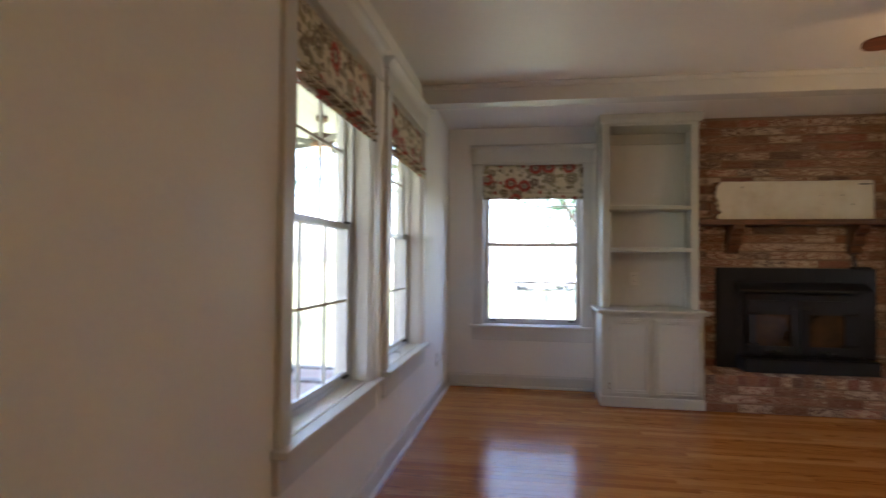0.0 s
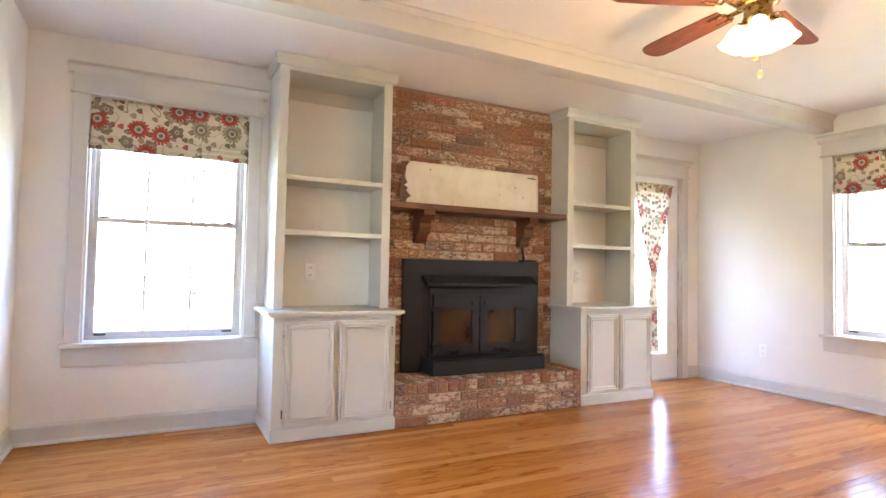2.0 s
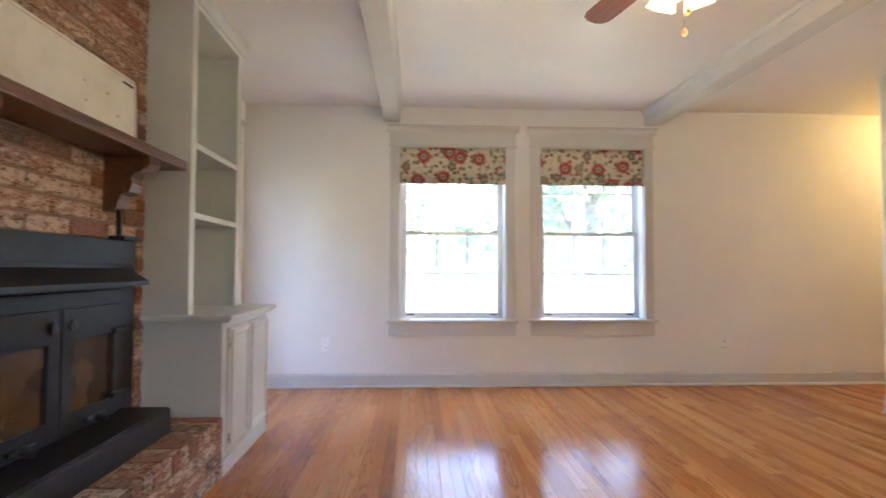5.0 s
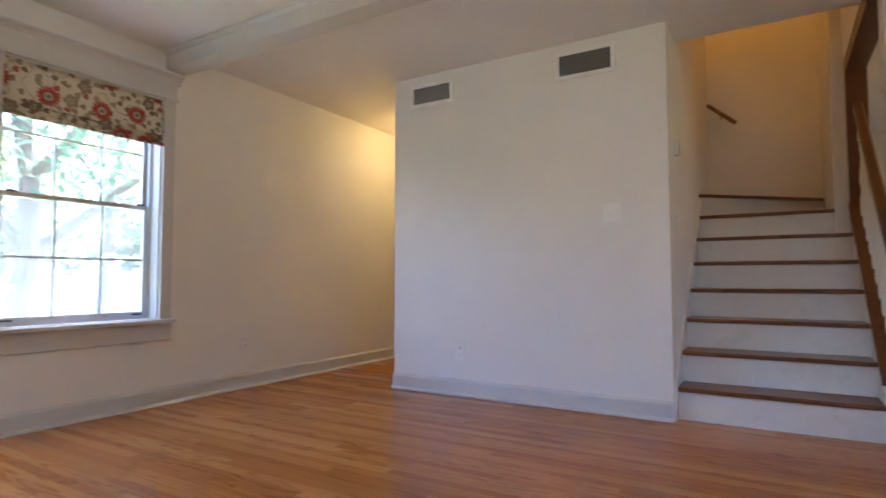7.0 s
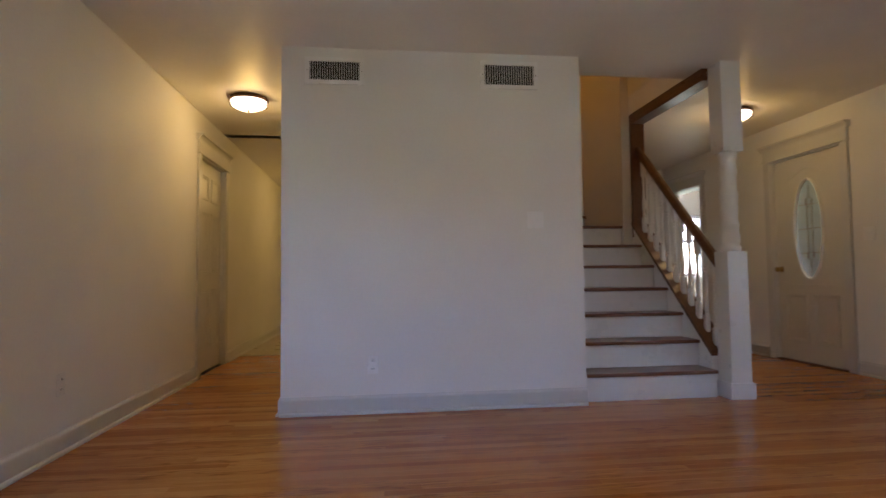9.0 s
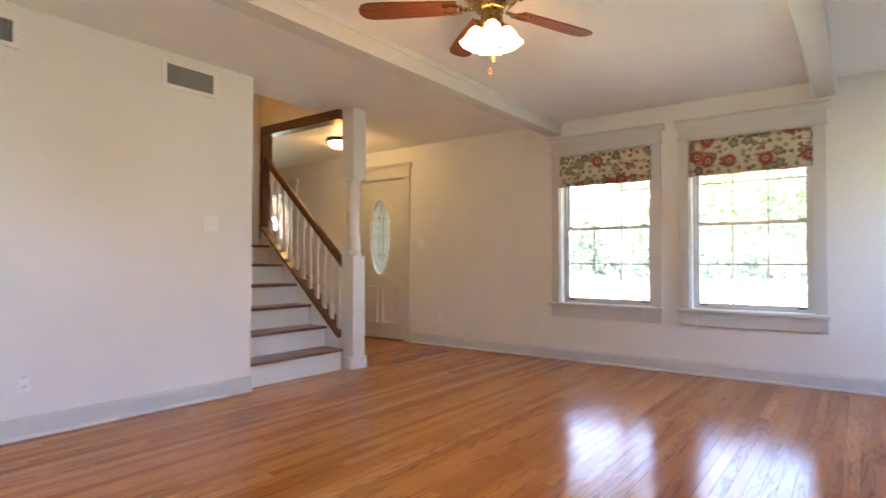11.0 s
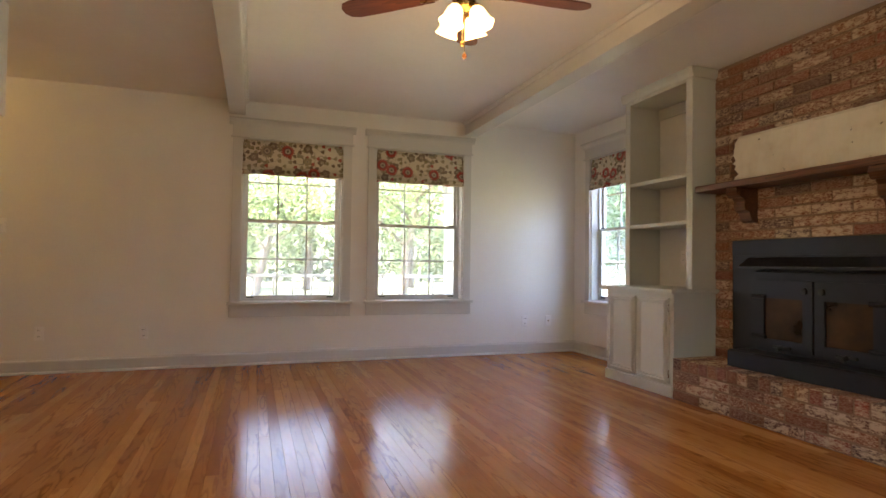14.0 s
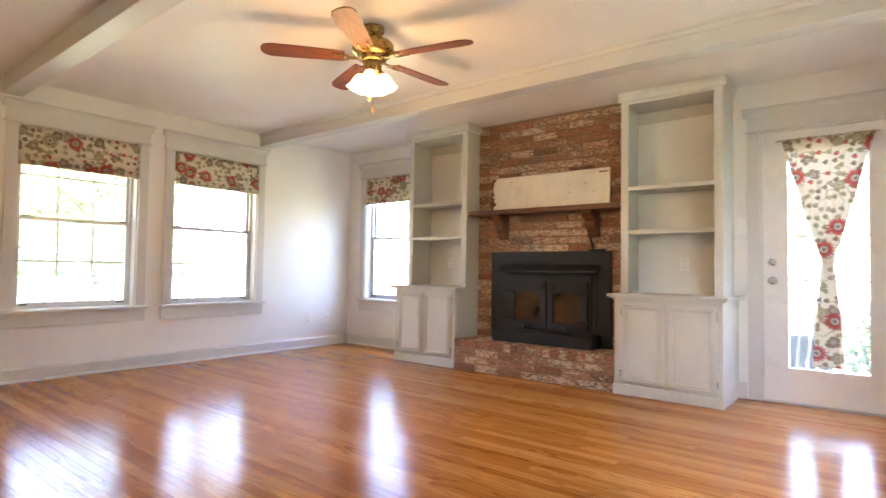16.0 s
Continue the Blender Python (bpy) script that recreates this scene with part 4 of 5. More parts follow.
prof = [(0.066, 1.05), (0.072, 1.06), (0.072, 1.085), (0.060, 1.095), (0.066, 1.12), (0.070, 1.15), (0.062, 1.18), (0.060, 1.22), (0.066, 1.235), (0.066, 1.255), (0.058, 1.27), (0.062, 1.36), (0.064, 1.44), (0.068, 1.455), (0.068, 1.475), (0.060, 1.49), (0.057, 1.60), (0.062, 1.62), (0.066, 1.64), (0.060, 1.66), (0.056, 1.72), (0.062, 1.74), (0.068, 1.76), (0.068, 1.78)]
part("turned_shaft", lathe(prof, (0, 0), 24), WHITE, post, "", True)
part("top_block", box(-0.078, 0.078, -0.078, 0.078, 1.775, CEILING, 0.004), WHITE, post)

frame_t = thing("stair_opening_frame", None, "dark brown wooden post and trim framing the stair opening", "trim", "", "structure")
part("upright", box(1.605, 1.735, -0.76, -0.66, string_z(-0.70, 0.10), CEILING - 0.001, 0.004), RAILW, frame_t)
part("top_trim", box(1.610, 1.738, -0.66, 0.528, 2.345, CEILING - 0.001, 0.004), RAILW, frame_t)
part("edge_trim", box(1.60, 1.738, -0.66, 0.25, CEILING - 0.0005, CEILING + 0.18), RAILW, frame_t)

hr = thing("wall_handrail", None, "short brown wooden handrail on the stairwell wall", "handrail")
part("rail", rod((2.735, -1.66, 2.54), (2.493, -1.66, 2.33), 0.02), TREAD, hr)
part("rail_bracket", rod((2.62, -1.718, 2.40), (2.62, -1.66, 2.435), 0.008), BRASS, hr)

# ---- fireplace ----
FX0, FX1, FY, HY, HZ = 2.157, 3.753, 5.355, 4.962, 0.293
fireplace = thing("fireplace", None, "whitewashed red brick fireplace with raised hearth", "fireplace", "", "structure")
b = pierced("x", (FX0, FX1), (FY + 0.006, HEARTH_WALL), (0, CEILING - 0.002), [(2.45, 3.49, 0.30, 1.06)])
part("wall_mortar", b, MORTAR, fireplace)
part("hearth_mortar", box(FX0, FX1, HY + 0.006, FY + 0.006, 0, HZ - 0.006), MORTAR, fireplace)

ins = thing("fireplace_insert", None, "black steel wood stove insert with glazed doors", "stove")
IX0, IX1, IZ1, IY = 2.355, 3.585, 1.14, 5.315
part("surround", pierced("x", (IX0, IX1), (IY, FY + 0.05), (HZ, IZ1), [(2.56, 3.42, 0.44, 0.93)]), STOVE, ins)
part("firebox", box(2.56, 3.42, IY - 0.018, IY + 0.14, 0.40, 0.93, 0.006), STOVE, ins)
part("top_band", box(IX0 + 0.002, IX1 - 0.002, IY - 0.006, IY, 1.035, IZ1 - 0.002, 0.002), STOVE, ins)
part("door_inset", box(2.52, 3.46, IY - 0.005, IY - 0.0005, 0.41, 0.93, 0.001), STOVE, ins)
b = prism([(IY, 1.02), (IY - 0.012, 1.02), (IY - 0.105, 0.962), (IY - 0.108, 0.945), (IY - 0.098, 0.945), (IY - 0.012, 0.995), (IY, 0.995)], "x", 2.50, 3.50)
part("heat_shield", b, STOVE, ins)
b = prism([(IY - 0.21, HZ), (IY - 0.21, 0.395), (IY - 0.195, 0.405), (IY, 0.405), (IY, HZ)], "x", 2.51, 3.50)
part("ash_shelf", b, STOVE, ins)
for a0, a1, hs in ((2.585, 2.985, -1), (2.995, 3.395, 1)):
    d = thing("stove_door")
    d.parent = ins
    part("door_frame", pierced("x", (a0, a1), (IY - 0.046, IY - 0.019), (0.43, 0.87), [(a0 + 0.065, a1 - 0.065, 0.49, 0.755)]), STOVE, d)
    part("door_glass", box(a0 + 0.06, a1 - 0.06, IY - 0.034, IY - 0.027, 0.485, 0.76), STOVE_GLASS, d, "smoked amber stove glass")
    x = a0 + 0.03 if hs < 0 else a1 - 0.03
    for z in (0.50, 0.76):
        part("door_hinge", rod((x - 0.05, IY - 0.050, z), (x + 0.05, IY - 0.050, z), 0.013), STOVE, d)
    part("vent_knob", moved(lathe([(0.0, 0.0), (0.020, 0.0), (0.020, 0.012), (0.0, 0.015)], (0, 0), 14), pose((a1 - 0.05) if hs < 0 else (a0 + 0.05), IY - 0.046, 0.81, 90)), DARK, d)
    part("door_latch", rod(((a0 + a1) / 2 - 0.06, IY - 0.056, 0.448), ((a0 + a1) / 2 + 0.06, IY - 0.056, 0.448), 0.009), DARK, d)
    part("latch_knob", rod(((a0 + a1) / 2, IY - 0.098, 0.435), ((a0 + a1) / 2, IY - 0.05, 0.448), 0.014), DARK, d)
dm = thing("damper_handle", None, "small black iron damper handle above the stove", "handle")
part("plate", box(3.40, 3.53, FY - 0.085, FY - 0.015, IZ1, IZ1 + 0.018, 0.003), STOVE, dm)
part("lever", rod((3.43, FY - 0.045, IZ1 + 0.015), (3.405, FY - 0.055, IZ1 + 0.125), 0.011), STOVE, dm)

mt = thing("mantel_shelf", None, "dark stained wooden mantel shelf on two carved corbels", "mantel")
part("shelf", box(2.172, 3.742, 5.150, FY, 1.497, 1.543, 0.006), MANTELW, mt)
prof = [(FY, 1.497), (FY - 0.19, 1.497), (FY - 0.195, 1.465), (FY - 0.175, 1.440), (FY - 0.135, 1.430), (FY - 0.115, 1.405), (FY - 0.120, 1.380), (FY - 0.110, 1.345), (FY - 0.075, 1.330), (FY - 0.062, 1.300), (FY - 0.055, 1.275), (FY - 0.03, 1.262), (FY, 1.262)]
for x in (2.485, 3.425):
    c = part("corbel", prism(prof, "x", x - 0.045, x + 0.045), MANTELW, mt, "scrolled dark wooden corbel")
    part("scroll", rod((x - 0.052, FY - 0.148, 1.452), (x + 0.052, FY - 0.148, 1.452), 0.024, 14), MANTELW, c)
    part("scroll", rod((x - 0.050, FY - 0.075, 1.350), (x + 0.050, FY - 0.075, 1.350), 0.019, 14), MANTELW, c)

bd = thing("antique_board", pose(2.97, FY - 0.020, 1.543), "long worn cream board with ragged end on the mantel", "board")
rng = random.Random(5)
top = [(-0.605 + 1.21 * k / 40, 0.335 + 0.002 * rng.uniform(-1, 1)) for k in range(41)]
top[0] = (-0.590, 0.315)
left = [(-0.60 + 0.022 * rng.uniform(-1, 1) + (0.02 if 0.05 < z < 0.1 else 0), z) for z in [0.29 - 0.02 * k for k in range(14)]]
outline = [(0.605, 0.0), (0.605, 0.335)] + top[::-1][1:] + left + [(-0.59, 0.0)]
b = moved(prism(outline, "y", -0.016, 0.0), pose(0, 0.0, 0, -2.0))
part("board_sheet", b, BOARD, bd)
ragged = [(-0.645 + 0.012 * rng.uniform(-1, 1), 0.33 - 0.02 * k) for k in range(17)]
part("ragged_edge", moved(prism([(-0.55, 0.002), (-0.55, 0.338)] + ragged, "y", 0.0005, 0.005), pose(0, 0.0, 0, -2.0)), MANTELW, bd, "dark rusted ragged edge")
part("rim", moved(box(-0.57, 0.597, -0.023, -0.0165, 0.322, 0.333, 0.002), pose(0, 0.0, 0, -2.0)), BOARD, bd)
part("rim", moved(box(0.594, 0.604, -0.023, -0.0165, 0.002, 0.321, 0.002), pose(0, 0.0, 0, -2.0)), BOARD, bd)
part("lettering", moved(box(0.50, 0.585, -0.0185, -0.0165, 0.298, 0.308), pose(0, 0.0, 0, -2.0)), DARK, bd, "faded dark lettering bar")


# ---- built-in cabinets ----


def base_cabinet(x0, x1):
    t = thing("base_cabinet", pose((x0 + x1) / 2, 0, 0), "pale grey painted base cabinet with two panelled doors", "cabinet", "fireside cabinets")
    h = (x1 - x0) / 2
    y0, y1 = HY, HEARTH_WALL - 0.003
    part("body", box(-h, h, y0 + 0.012, y1, 0.0, 0.752), CABINET, t)
    part("plinth", box(-h - 0.008, h + 0.006, y0 - 0.004, y1 - 0.001, 0.0, 0.082, 0.006), CABINET, t)
    for a0, a1, s in ((-h + 0.062, -0.012, -1), (0.014, h - 0.035, 1)):
        d = part("door", box(a0, a1, y0 - 0.006, y0 + 0.013, 0.098, 0.722, 0.003), CABINET, t)
        part("panel_moulding", raised_panel(a0 + 0.012, a1 - 0.012, 0.110, 0.710, y0 - 0.006), CABINET, d)
        x = a0 - 0.004 if s < 0 else a1 + 0.004
        for z in (0.17, 0.65):
            part("hinge", rod((x, y0 - 0.008, z - 0.028), (x, y0 - 0.008, z + 0.028), 0.0055, 8), CHROME, d, "small metal hinge")
    return t


def cabinet_top(x0, x1):
    t = thing("cabinet_top", None, "painted wooden top with moulded edge", "countertop", "fireside cabinet tops")
    y0 = HY - 0.045
    part("slab", box(x0 - 0.045, x1 + 0.045, y0, FY - 0.002, 0.765, 0.788, 0.006), CABINET, t)
    part("slab_back", box(x0 - (0 if x0 > 3 else 0.045), x1 + (0.045 if x0 > 3 else 0), FY - 0.002, HEARTH_WALL - 0.003, 0.765, 0.788), CABINET, t)
    part("edge_moulding", box(x0 - 0.028, x1 + 0.028, y0 + 0.018, FY - 0.004, 0.7525, 0.765, 0.003), CABINET, t)


def bookcase(x0, x1, shelf_z):
    t = thing("bookcase", None, "empty pale grey painted bookcase with open shelves", "bookcase", "fireside bookcases")
    y0, y1, z0, z1 = 5.135, HEARTH_WALL - 0.004, 0.788, 2.34
    for a0, a1 in ((x0, x0 + 0.022), (x1 - 0.022, x1)):
        part("side_panel", box(a0, a1, y0 + 0.02, y1, z0, CEILING - 0.06), CABINET, t)
    for a0, a1 in ((x0, x0 + 0.060), (x1 - 0.060, x1)):
        part("stile", box(a0 - 0.001, a1 + 0.001, y0, y0 + 0.02, z0, CEILING - 0.06, 0.003), CABINET, t)
    part("top_rail", box(x0 + 0.061, x1 - 0.061, y0, y0 + 0.02, z1, CEILING - 0.06), CABINET, t)
    part("top_panel", box(x0 + 0.022, x1 - 0.022, y0 + 0.02, y1, z1 + 0.002, z1 + 0.022), CABINET, t)
    part("back_panel", box(x0 + 0.022, x1 - 0.022, y1 - 0.012, y1, z0, z1), BACKP, t, "paler painted back panel")
    part("back_rail", box(x0 + 0.022, x1 - 0.022, y1 - 0.030, y1 - 0.0125, z1 - 0.095, z1), CABINET, t)
    for z in shelf_z:
        part("shelf", box(x0 + 0.023, x1 - 0.023, y0 + 0.022, y1 - 0.013, z - 0.022, z, 0.002), CABINET, t)
        part("shelf_edge", box(x0 + 0.061, x1 - 0.061, y0 + 0.004, y0 + 0.0215, z - 0.030, z + 0.001, 0.003), CABINET, t)
    w = 0.028
    pts = [(0.0, CEILING - 0.075), (-0.012, CEILING - 0.072), (-0.024, CEILING - 0.045), (-w, CEILING - 0.02), (-w, CEILING - 0.003), (0.0, CEILING - 0.003)]
    part("crown_front", prism([(y0 + p, z) for p, z in pts], "x", x0 - w, x1 + w), CABINET, t)
    part("crown_side", prism([(x0 + p, z) for p, z in pts], "y", y0, y1), CABINET, t)
    part("crown_side", prism([(x1 - p, z) for p, z in pts], "y", y0, min(y1, FY - 0.002) if x1 < 3 else y1), CABINET, t)


base_cabinet(1.362, 2.155)
base_cabinet(3.757, 4.545)
cabinet_top(1.362, 2.155)
cabinet_top(3.757, 4.545)
bookcase(1.385, 2.162, (1.656, 1.300))
bookcase(3.745, 4.515, (1.656, 1.300))


# ---- outlets, switches, vents ----


def plate(name, m, label, category, kind):
    """A wall plate on the side of negative y: outlet with two sockets, or toggle switches."""
    t = thing(name, m, label, category, "wall plates")
    w = 0.058 if kind == "double" else 0.036
    part("cover", box(-w, w, -0.006, 0.0, -0.058, 0.058, 0.003), PLASTIC, t)
    if kind == "outlet":
        for z in (-0.026, 0.026):
            s = part("socket", box(-0.017, 0.017, -0.0085, -0.005, z - 0.015, z + 0.015, 0.004), PLASTIC, t)
            part("slots", box(0.005, 0.008, -0.009, -0.0084, z - 0.004, z + 0.008, 0, box(-0.008, -0.005, -0.009, -0.0084, z - 0.004, z + 0.008)), DARK, s)
    elif kind == "jack":
        part("jack", box(-0.006, 0.006, -0.009, -0.005, -0.006, 0.006, 0.001), BRASS, t)
    else:
        for x in ((-0.023, 0.023) if kind == "double" else (0.0,)):
            part("toggle", moved(box(-0.005, 0.005, -0.016, -0.004, -0.010, 0.010, 0.002), pose(x, 0, 0, 15)), PLASTIC, t)


for y, z in ((1.19, 0.32), (0.42, 0.33), (4.885, 0.345)):
    plate("outlet", pose(0, y, z, 0, 0, 90), "white duplex outlet on the cream wall", "outlet", "outlet")
plate("cable_jack", pose(0, 5.17, 0.345, 0, 0, 90), "white cable jack plate on the cream wall", "wall plate", "jack")
for y, z in ((4.79, 0.365), (1.28, 0.355)):
    plate("outlet", pose(SOUTH, y, z, 0, 0, -90), "white duplex outlet on the cream wall", "outlet", "outlet")
plate("outlet", pose(4.205, BLOCK[3], 0.315, 0, 0, 180), "white duplex outlet on the cream wall", "outlet", "outlet")
plate("outlet", pose(1.70, HEARTH_WALL - 0.016, 1.03), "white duplex outlet inside the bookcase", "outlet", "outlet")
plate("outlet", pose(4.15, HEARTH_WALL - 0.016, 1.03), "white duplex outlet inside the bookcase", "outlet", "outlet")
plate("light_switch", pose(3.085, BLOCK[3], 1.275, 0, 0, 180), "white double toggle switch on the cream wall", "switch", "double")
plate("light_switch", pose(0, 0.115, 1.22, 0, 0, 90), "white double toggle switch by the front door", "switch", "double")
plate("light_switch", pose(4.580, HEARTH_WALL, 1.33), "white toggle switch beside the garden door", "switch", "single")
plate("light_switch", pose(BLOCK[0], 0.35, 1.24, 0, 0, -90), "white toggle switch beside the stairs", "switch", "single")
th = thing("thermostat", pose(BLOCK[0], 0.40, 1.70, 0, 0, -90), "small white box thermostat beside the stairs", "thermostat")
part("case", box(-0.035, 0.035, -0.028, 0, -0.05, 0.05, 0.005), PLASTIC, th)


def vent(x0, x1, z0, z1):
    t = thing("air_vent", pose((x0 + x1) / 2, BLOCK[3], (z0 + z1) / 2, 0, 0, 180), "white metal air vent grille near the ceiling", "vent", "air vents")
    w, h = (x1 - x0) / 2, (z1 - z0) / 2
    part("vent_frame", pierced("x", (-w, w), (-0.012, 0.0), (-h, h), [(-w + 0.03, w - 0.03, -h + 0.028, h - 0.028)]), PLASTIC, t)
    # black sheet stands in for the shade inside the open duct
    part("backing", box(-w + 0.03, w - 0.03, -0.002, -0.0005, -h + 0.028, h - 0.028), DARK, t)
    n = 21
    for k in range(n):
        x = -w + 0.036 + (2 * w - 0.072) * k / (n - 1)
        part("slat", moved(box(-0.0012, 0.0012, -0.0028, 0.0028, -h + 0.028, h - 0.028), pose(x, -0.0065, 0, 0, 0, 14)), PLASTIC, t)
    for s in (-1, 1):
        part("screw", moved(lathe([(0.0, 0.0), (0.005, 0.0), (0.004, 0.002), (0.0, 0.002)], (0, 0), 8), pose(s * (w - 0.014), -0.012, 0, 90)), CHROME, t)


vent(3.05, 3.457, 2.19, 2.385)
vent(4.256, 4.647, 2.19, 2.372)

# ---- ceiling fan ----
fx, fy = FAN_AT
fan = thing("ceiling_fan", pose(fx, fy, CEILING), "brass ceiling fan with brown blades and lit glass shades", "ceiling fan")
part("canopy", lathe([(0.068, 0.0), (0.070, -0.012), (0.066, -0.035), (0.050, -0.060), (0.028, -0.072), (0.014, -0.076)], (0, 0), 24), BRASS, fan, "", True)
LIFT = 0.045
part("downrod", lathe([(0.012, -0.07), (0.012, -0.125 + LIFT)], (0, 0), 12), BRASS, fan)
part("motor_housing", lathe([(r, z + LIFT) for r, z in ((0.02, -0.118), (0.06, -0.122), (0.115, -0.140), (0.130, -0.155), (0.130, -0.190), (0.135, -0.196), (0.128, -0.205), (0.105, -0.225), (0.085, -0.232), (0.085, -0.250), (0.060, -0.262), (0.02, -0.265))], (0, 0), 32), BRASS, fan, "", True)
part("switch_housing", lathe([(r, z + LIFT) for r, z in ((0.052, -0.262), (0.056, -0.270), (0.056, -0.315), (0.048, -0.330), (0.020, -0.338))], (0, 0), 24), BRASS, fan, "", True)
for k in range(5):
    a = 14 + 72 * k
    m = pose(0, 0, LIFT - 0.243, 0, 0, a)
    arm = bmesh.new()
    box(0.07, 0.16, -0.014, 0.014, -0.004, 0.004, 0.002, arm)
    box(0.15, 0.24, -0.034, -0.022, -0.004, 0.004, 0.002, arm)
    box(0.15, 0.24, 0.022, 0.034, -0.004, 0.004, 0.002, arm)
    box(0.145, 0.158, -0.034, 0.034, -0.004, 0.004, 0.002, arm)
    part("blade_arm", moved(arm, m @ pose(0, 0, 0, 6)), BRASS, fan)
    out = [(0.17, -0.052), (0.30, -0.058), (0.50, -0.066), (0.60, -0.066), (0.640, -0.052), (0.660, -0.020), (0.660, 0.020), (0.640, 0.052), (0.60, 0.066), (0.50, 0.066), (0.30, 0.058), (0.17, 0.052)]
    ob = part("blade", prism(out, "z", 0.005, 0.012), BLADEW, fan)
    ob.matrix_local = m @ pose(0, 0, 0, 10)
for k in range(4):
    a = 35 + 90 * k
    m = pose(0, 0, LIFT - 0.312, 0, 0, a) @ pose(0.05, 0, 0, 0, -24) @ Matrix.Scale(0.88, 4)
    part("lamp_arm", moved(lathe([(0.012, 0.012), (0.012, -0.02), (0.026, -0.024), (0.028, -0.040)], (0, 0), 14), m), BRASS, fan, "", True)
    bm = bmesh.new()
    rows = []
    for r, z in ((0.024, -0.034), (0.034, -0.045), (0.044, -0.066), (0.049, -0.092), (0.052, -0.116), (0.060, -0.140), (0.066, -0.150)):
        row = []
        for s in range(32):
            q = s / 32 * 2 * math.pi
            flare = 1 + 0.05 * math.sin(q * 6) * max(0, (-z - 0.10) / 0.05)
            row.append(bm.verts.new((r * flare * math.cos(q), r * flare * math.sin(q), z)))
        rows.append(row)
    for c, e in zip(rows, rows[1:]):
        for s in range(32):
            bm.faces.new((c[s], c[(s + 1) % 32], e[(s + 1) % 32], e[s]))
    part("lamp_shade", moved(bm, m), SHADE_GLOW, fan, "lit tulip glass shade", True)
for x, drop in ((0.012, 0.16), (-0.02, 0.09)):
    part("pull_chain", rod((x, 0, LIFT - 0.335), (x, 0, -0.335 - drop), 0.0015, 6), BRASS, fan)
    part("chain_pull", lathe([(0.002, -0.335 - drop), (0.009, -0.345 - drop), (0.011, -0.355 - drop), (0.006, -0.366 - drop), (0.001, -0.368 - drop)], (x, 0), 12), TREAD if drop > 0.15 else BRASS, fan, "", True)
lamp("fan_light", "POINT", (fx, fy, CEILING - 0.55), 0.6, WARM, 0.18)


def flush_lamp(x, y, rim, power):
    t = thing("ceiling_light", pose(x, y, CEILING), "round glass ceiling light with a metal rim, lit", "ceiling light", "flush ceiling lights")
    part("pan", lathe([(0.150, 0.0), (0.160, -0.010), (0.160, -0.030), (0.150, -0.034)], (0, 0), 32), rim, t, "", True)
    part("glass_bowl", lathe([(0.148, -0.030), (0.146, -0.055), (0.128, -0.080), (0.085, -0.100), (0.030, -0.108), (0.004, -0.109)], (0, 0), 32), CEIL_GLOW, t, "lit white glass bowl", True)
    bm = bmesh.new()
    for k in range(32):
        a0, a1 = k / 32 * 2 * math.pi, (k + 1) / 32 * 2 * math.pi
        rod((0.152 * math.cos(a0), 0.152 * math.sin(a0), -0.070), (0.152 * math.cos(a1), 0.152 * math.sin(a1), -0.070), 0.004, 6, bm)
    part("wire_ring", bm, rim, t)
    part("finial", lathe([(0.010, -0.108), (0.012, -0.114), (0.004, -0.124), (0.001, -0.126)], (0, 0), 12), rim, t)
    lamp("hall_light", "POINT", (x, y, CEILING - 0.20), power, HALL_WARM, 0.08)


flush_lamp(0.80, -0.46, BRONZE, 0.3)
flush_lamp(5.26, -0.45, BRONZE, 0.38)
flush_lamp(4.57, -3.96, BRONZE, 1.0)
lamp("upstairs_light", "POINT", (2.25, -0.9, 4.4), 0.45, (1.0, 0.42, 0.05), 0.1)

# ---- outside ----
setting("ground", box(-400, 400, -400, 400, -0.62, -0.6), GROUND, "pale sunlit grass lawn", "ground")
deck = thing("porch_floor", None, "brown boarded porch floor", "porch floor", "", "structure")
for k in range(17):
    x = -2.45 + 0.134 * k
    part("deck_board", box(x, x + 0.128, -4.2, 6.6, -0.14, -0.10), DECKW, deck)
setting("porch_base", box(-2.45, -T, -4.2, 6.6, -0.6, -0.142), SIDING, "porch foundation skirt", "porch")
proof = thing("porch_roof", None, "white boarded porch ceiling and roof with an added shading overhang", "roof", "", "structure")
# the unseen run beyond y -4.2 is added to keep sun off window_6
for k in range(22):
    x = -2.62 + 0.11 * k
    part("ceiling_board", box(x, x + 0.106, -5.6, 6.6, 2.58, 2.60), EXTW, proof)
part("roof_deck", prism([(-2.8, 2.62), (-T, 2.62), (-T, 3.6), (-2.8, 2.75)], "y", -5.7, 6.7), ROOFING, proof)
part("eave_beam", box(-2.42, -2.28, -4.2, 6.6, 2.34, 2.58, 0.01), EXTW, proof)
bm = bmesh.new()
for k in range(60):
    y = -3.0 + k * 0.15
    lathe([(0.004, 2.24), (0.020, 2.255), (0.024, 2.275), (0.010, 2.295), (0.018, 2.31), (0.018, 2.342)], (-2.35, y), 8, bm)
ob = part("spindle_trim", bm, EXTW, proof)
POSTS = (-4.1, -1.1, 1.85, 4.83)
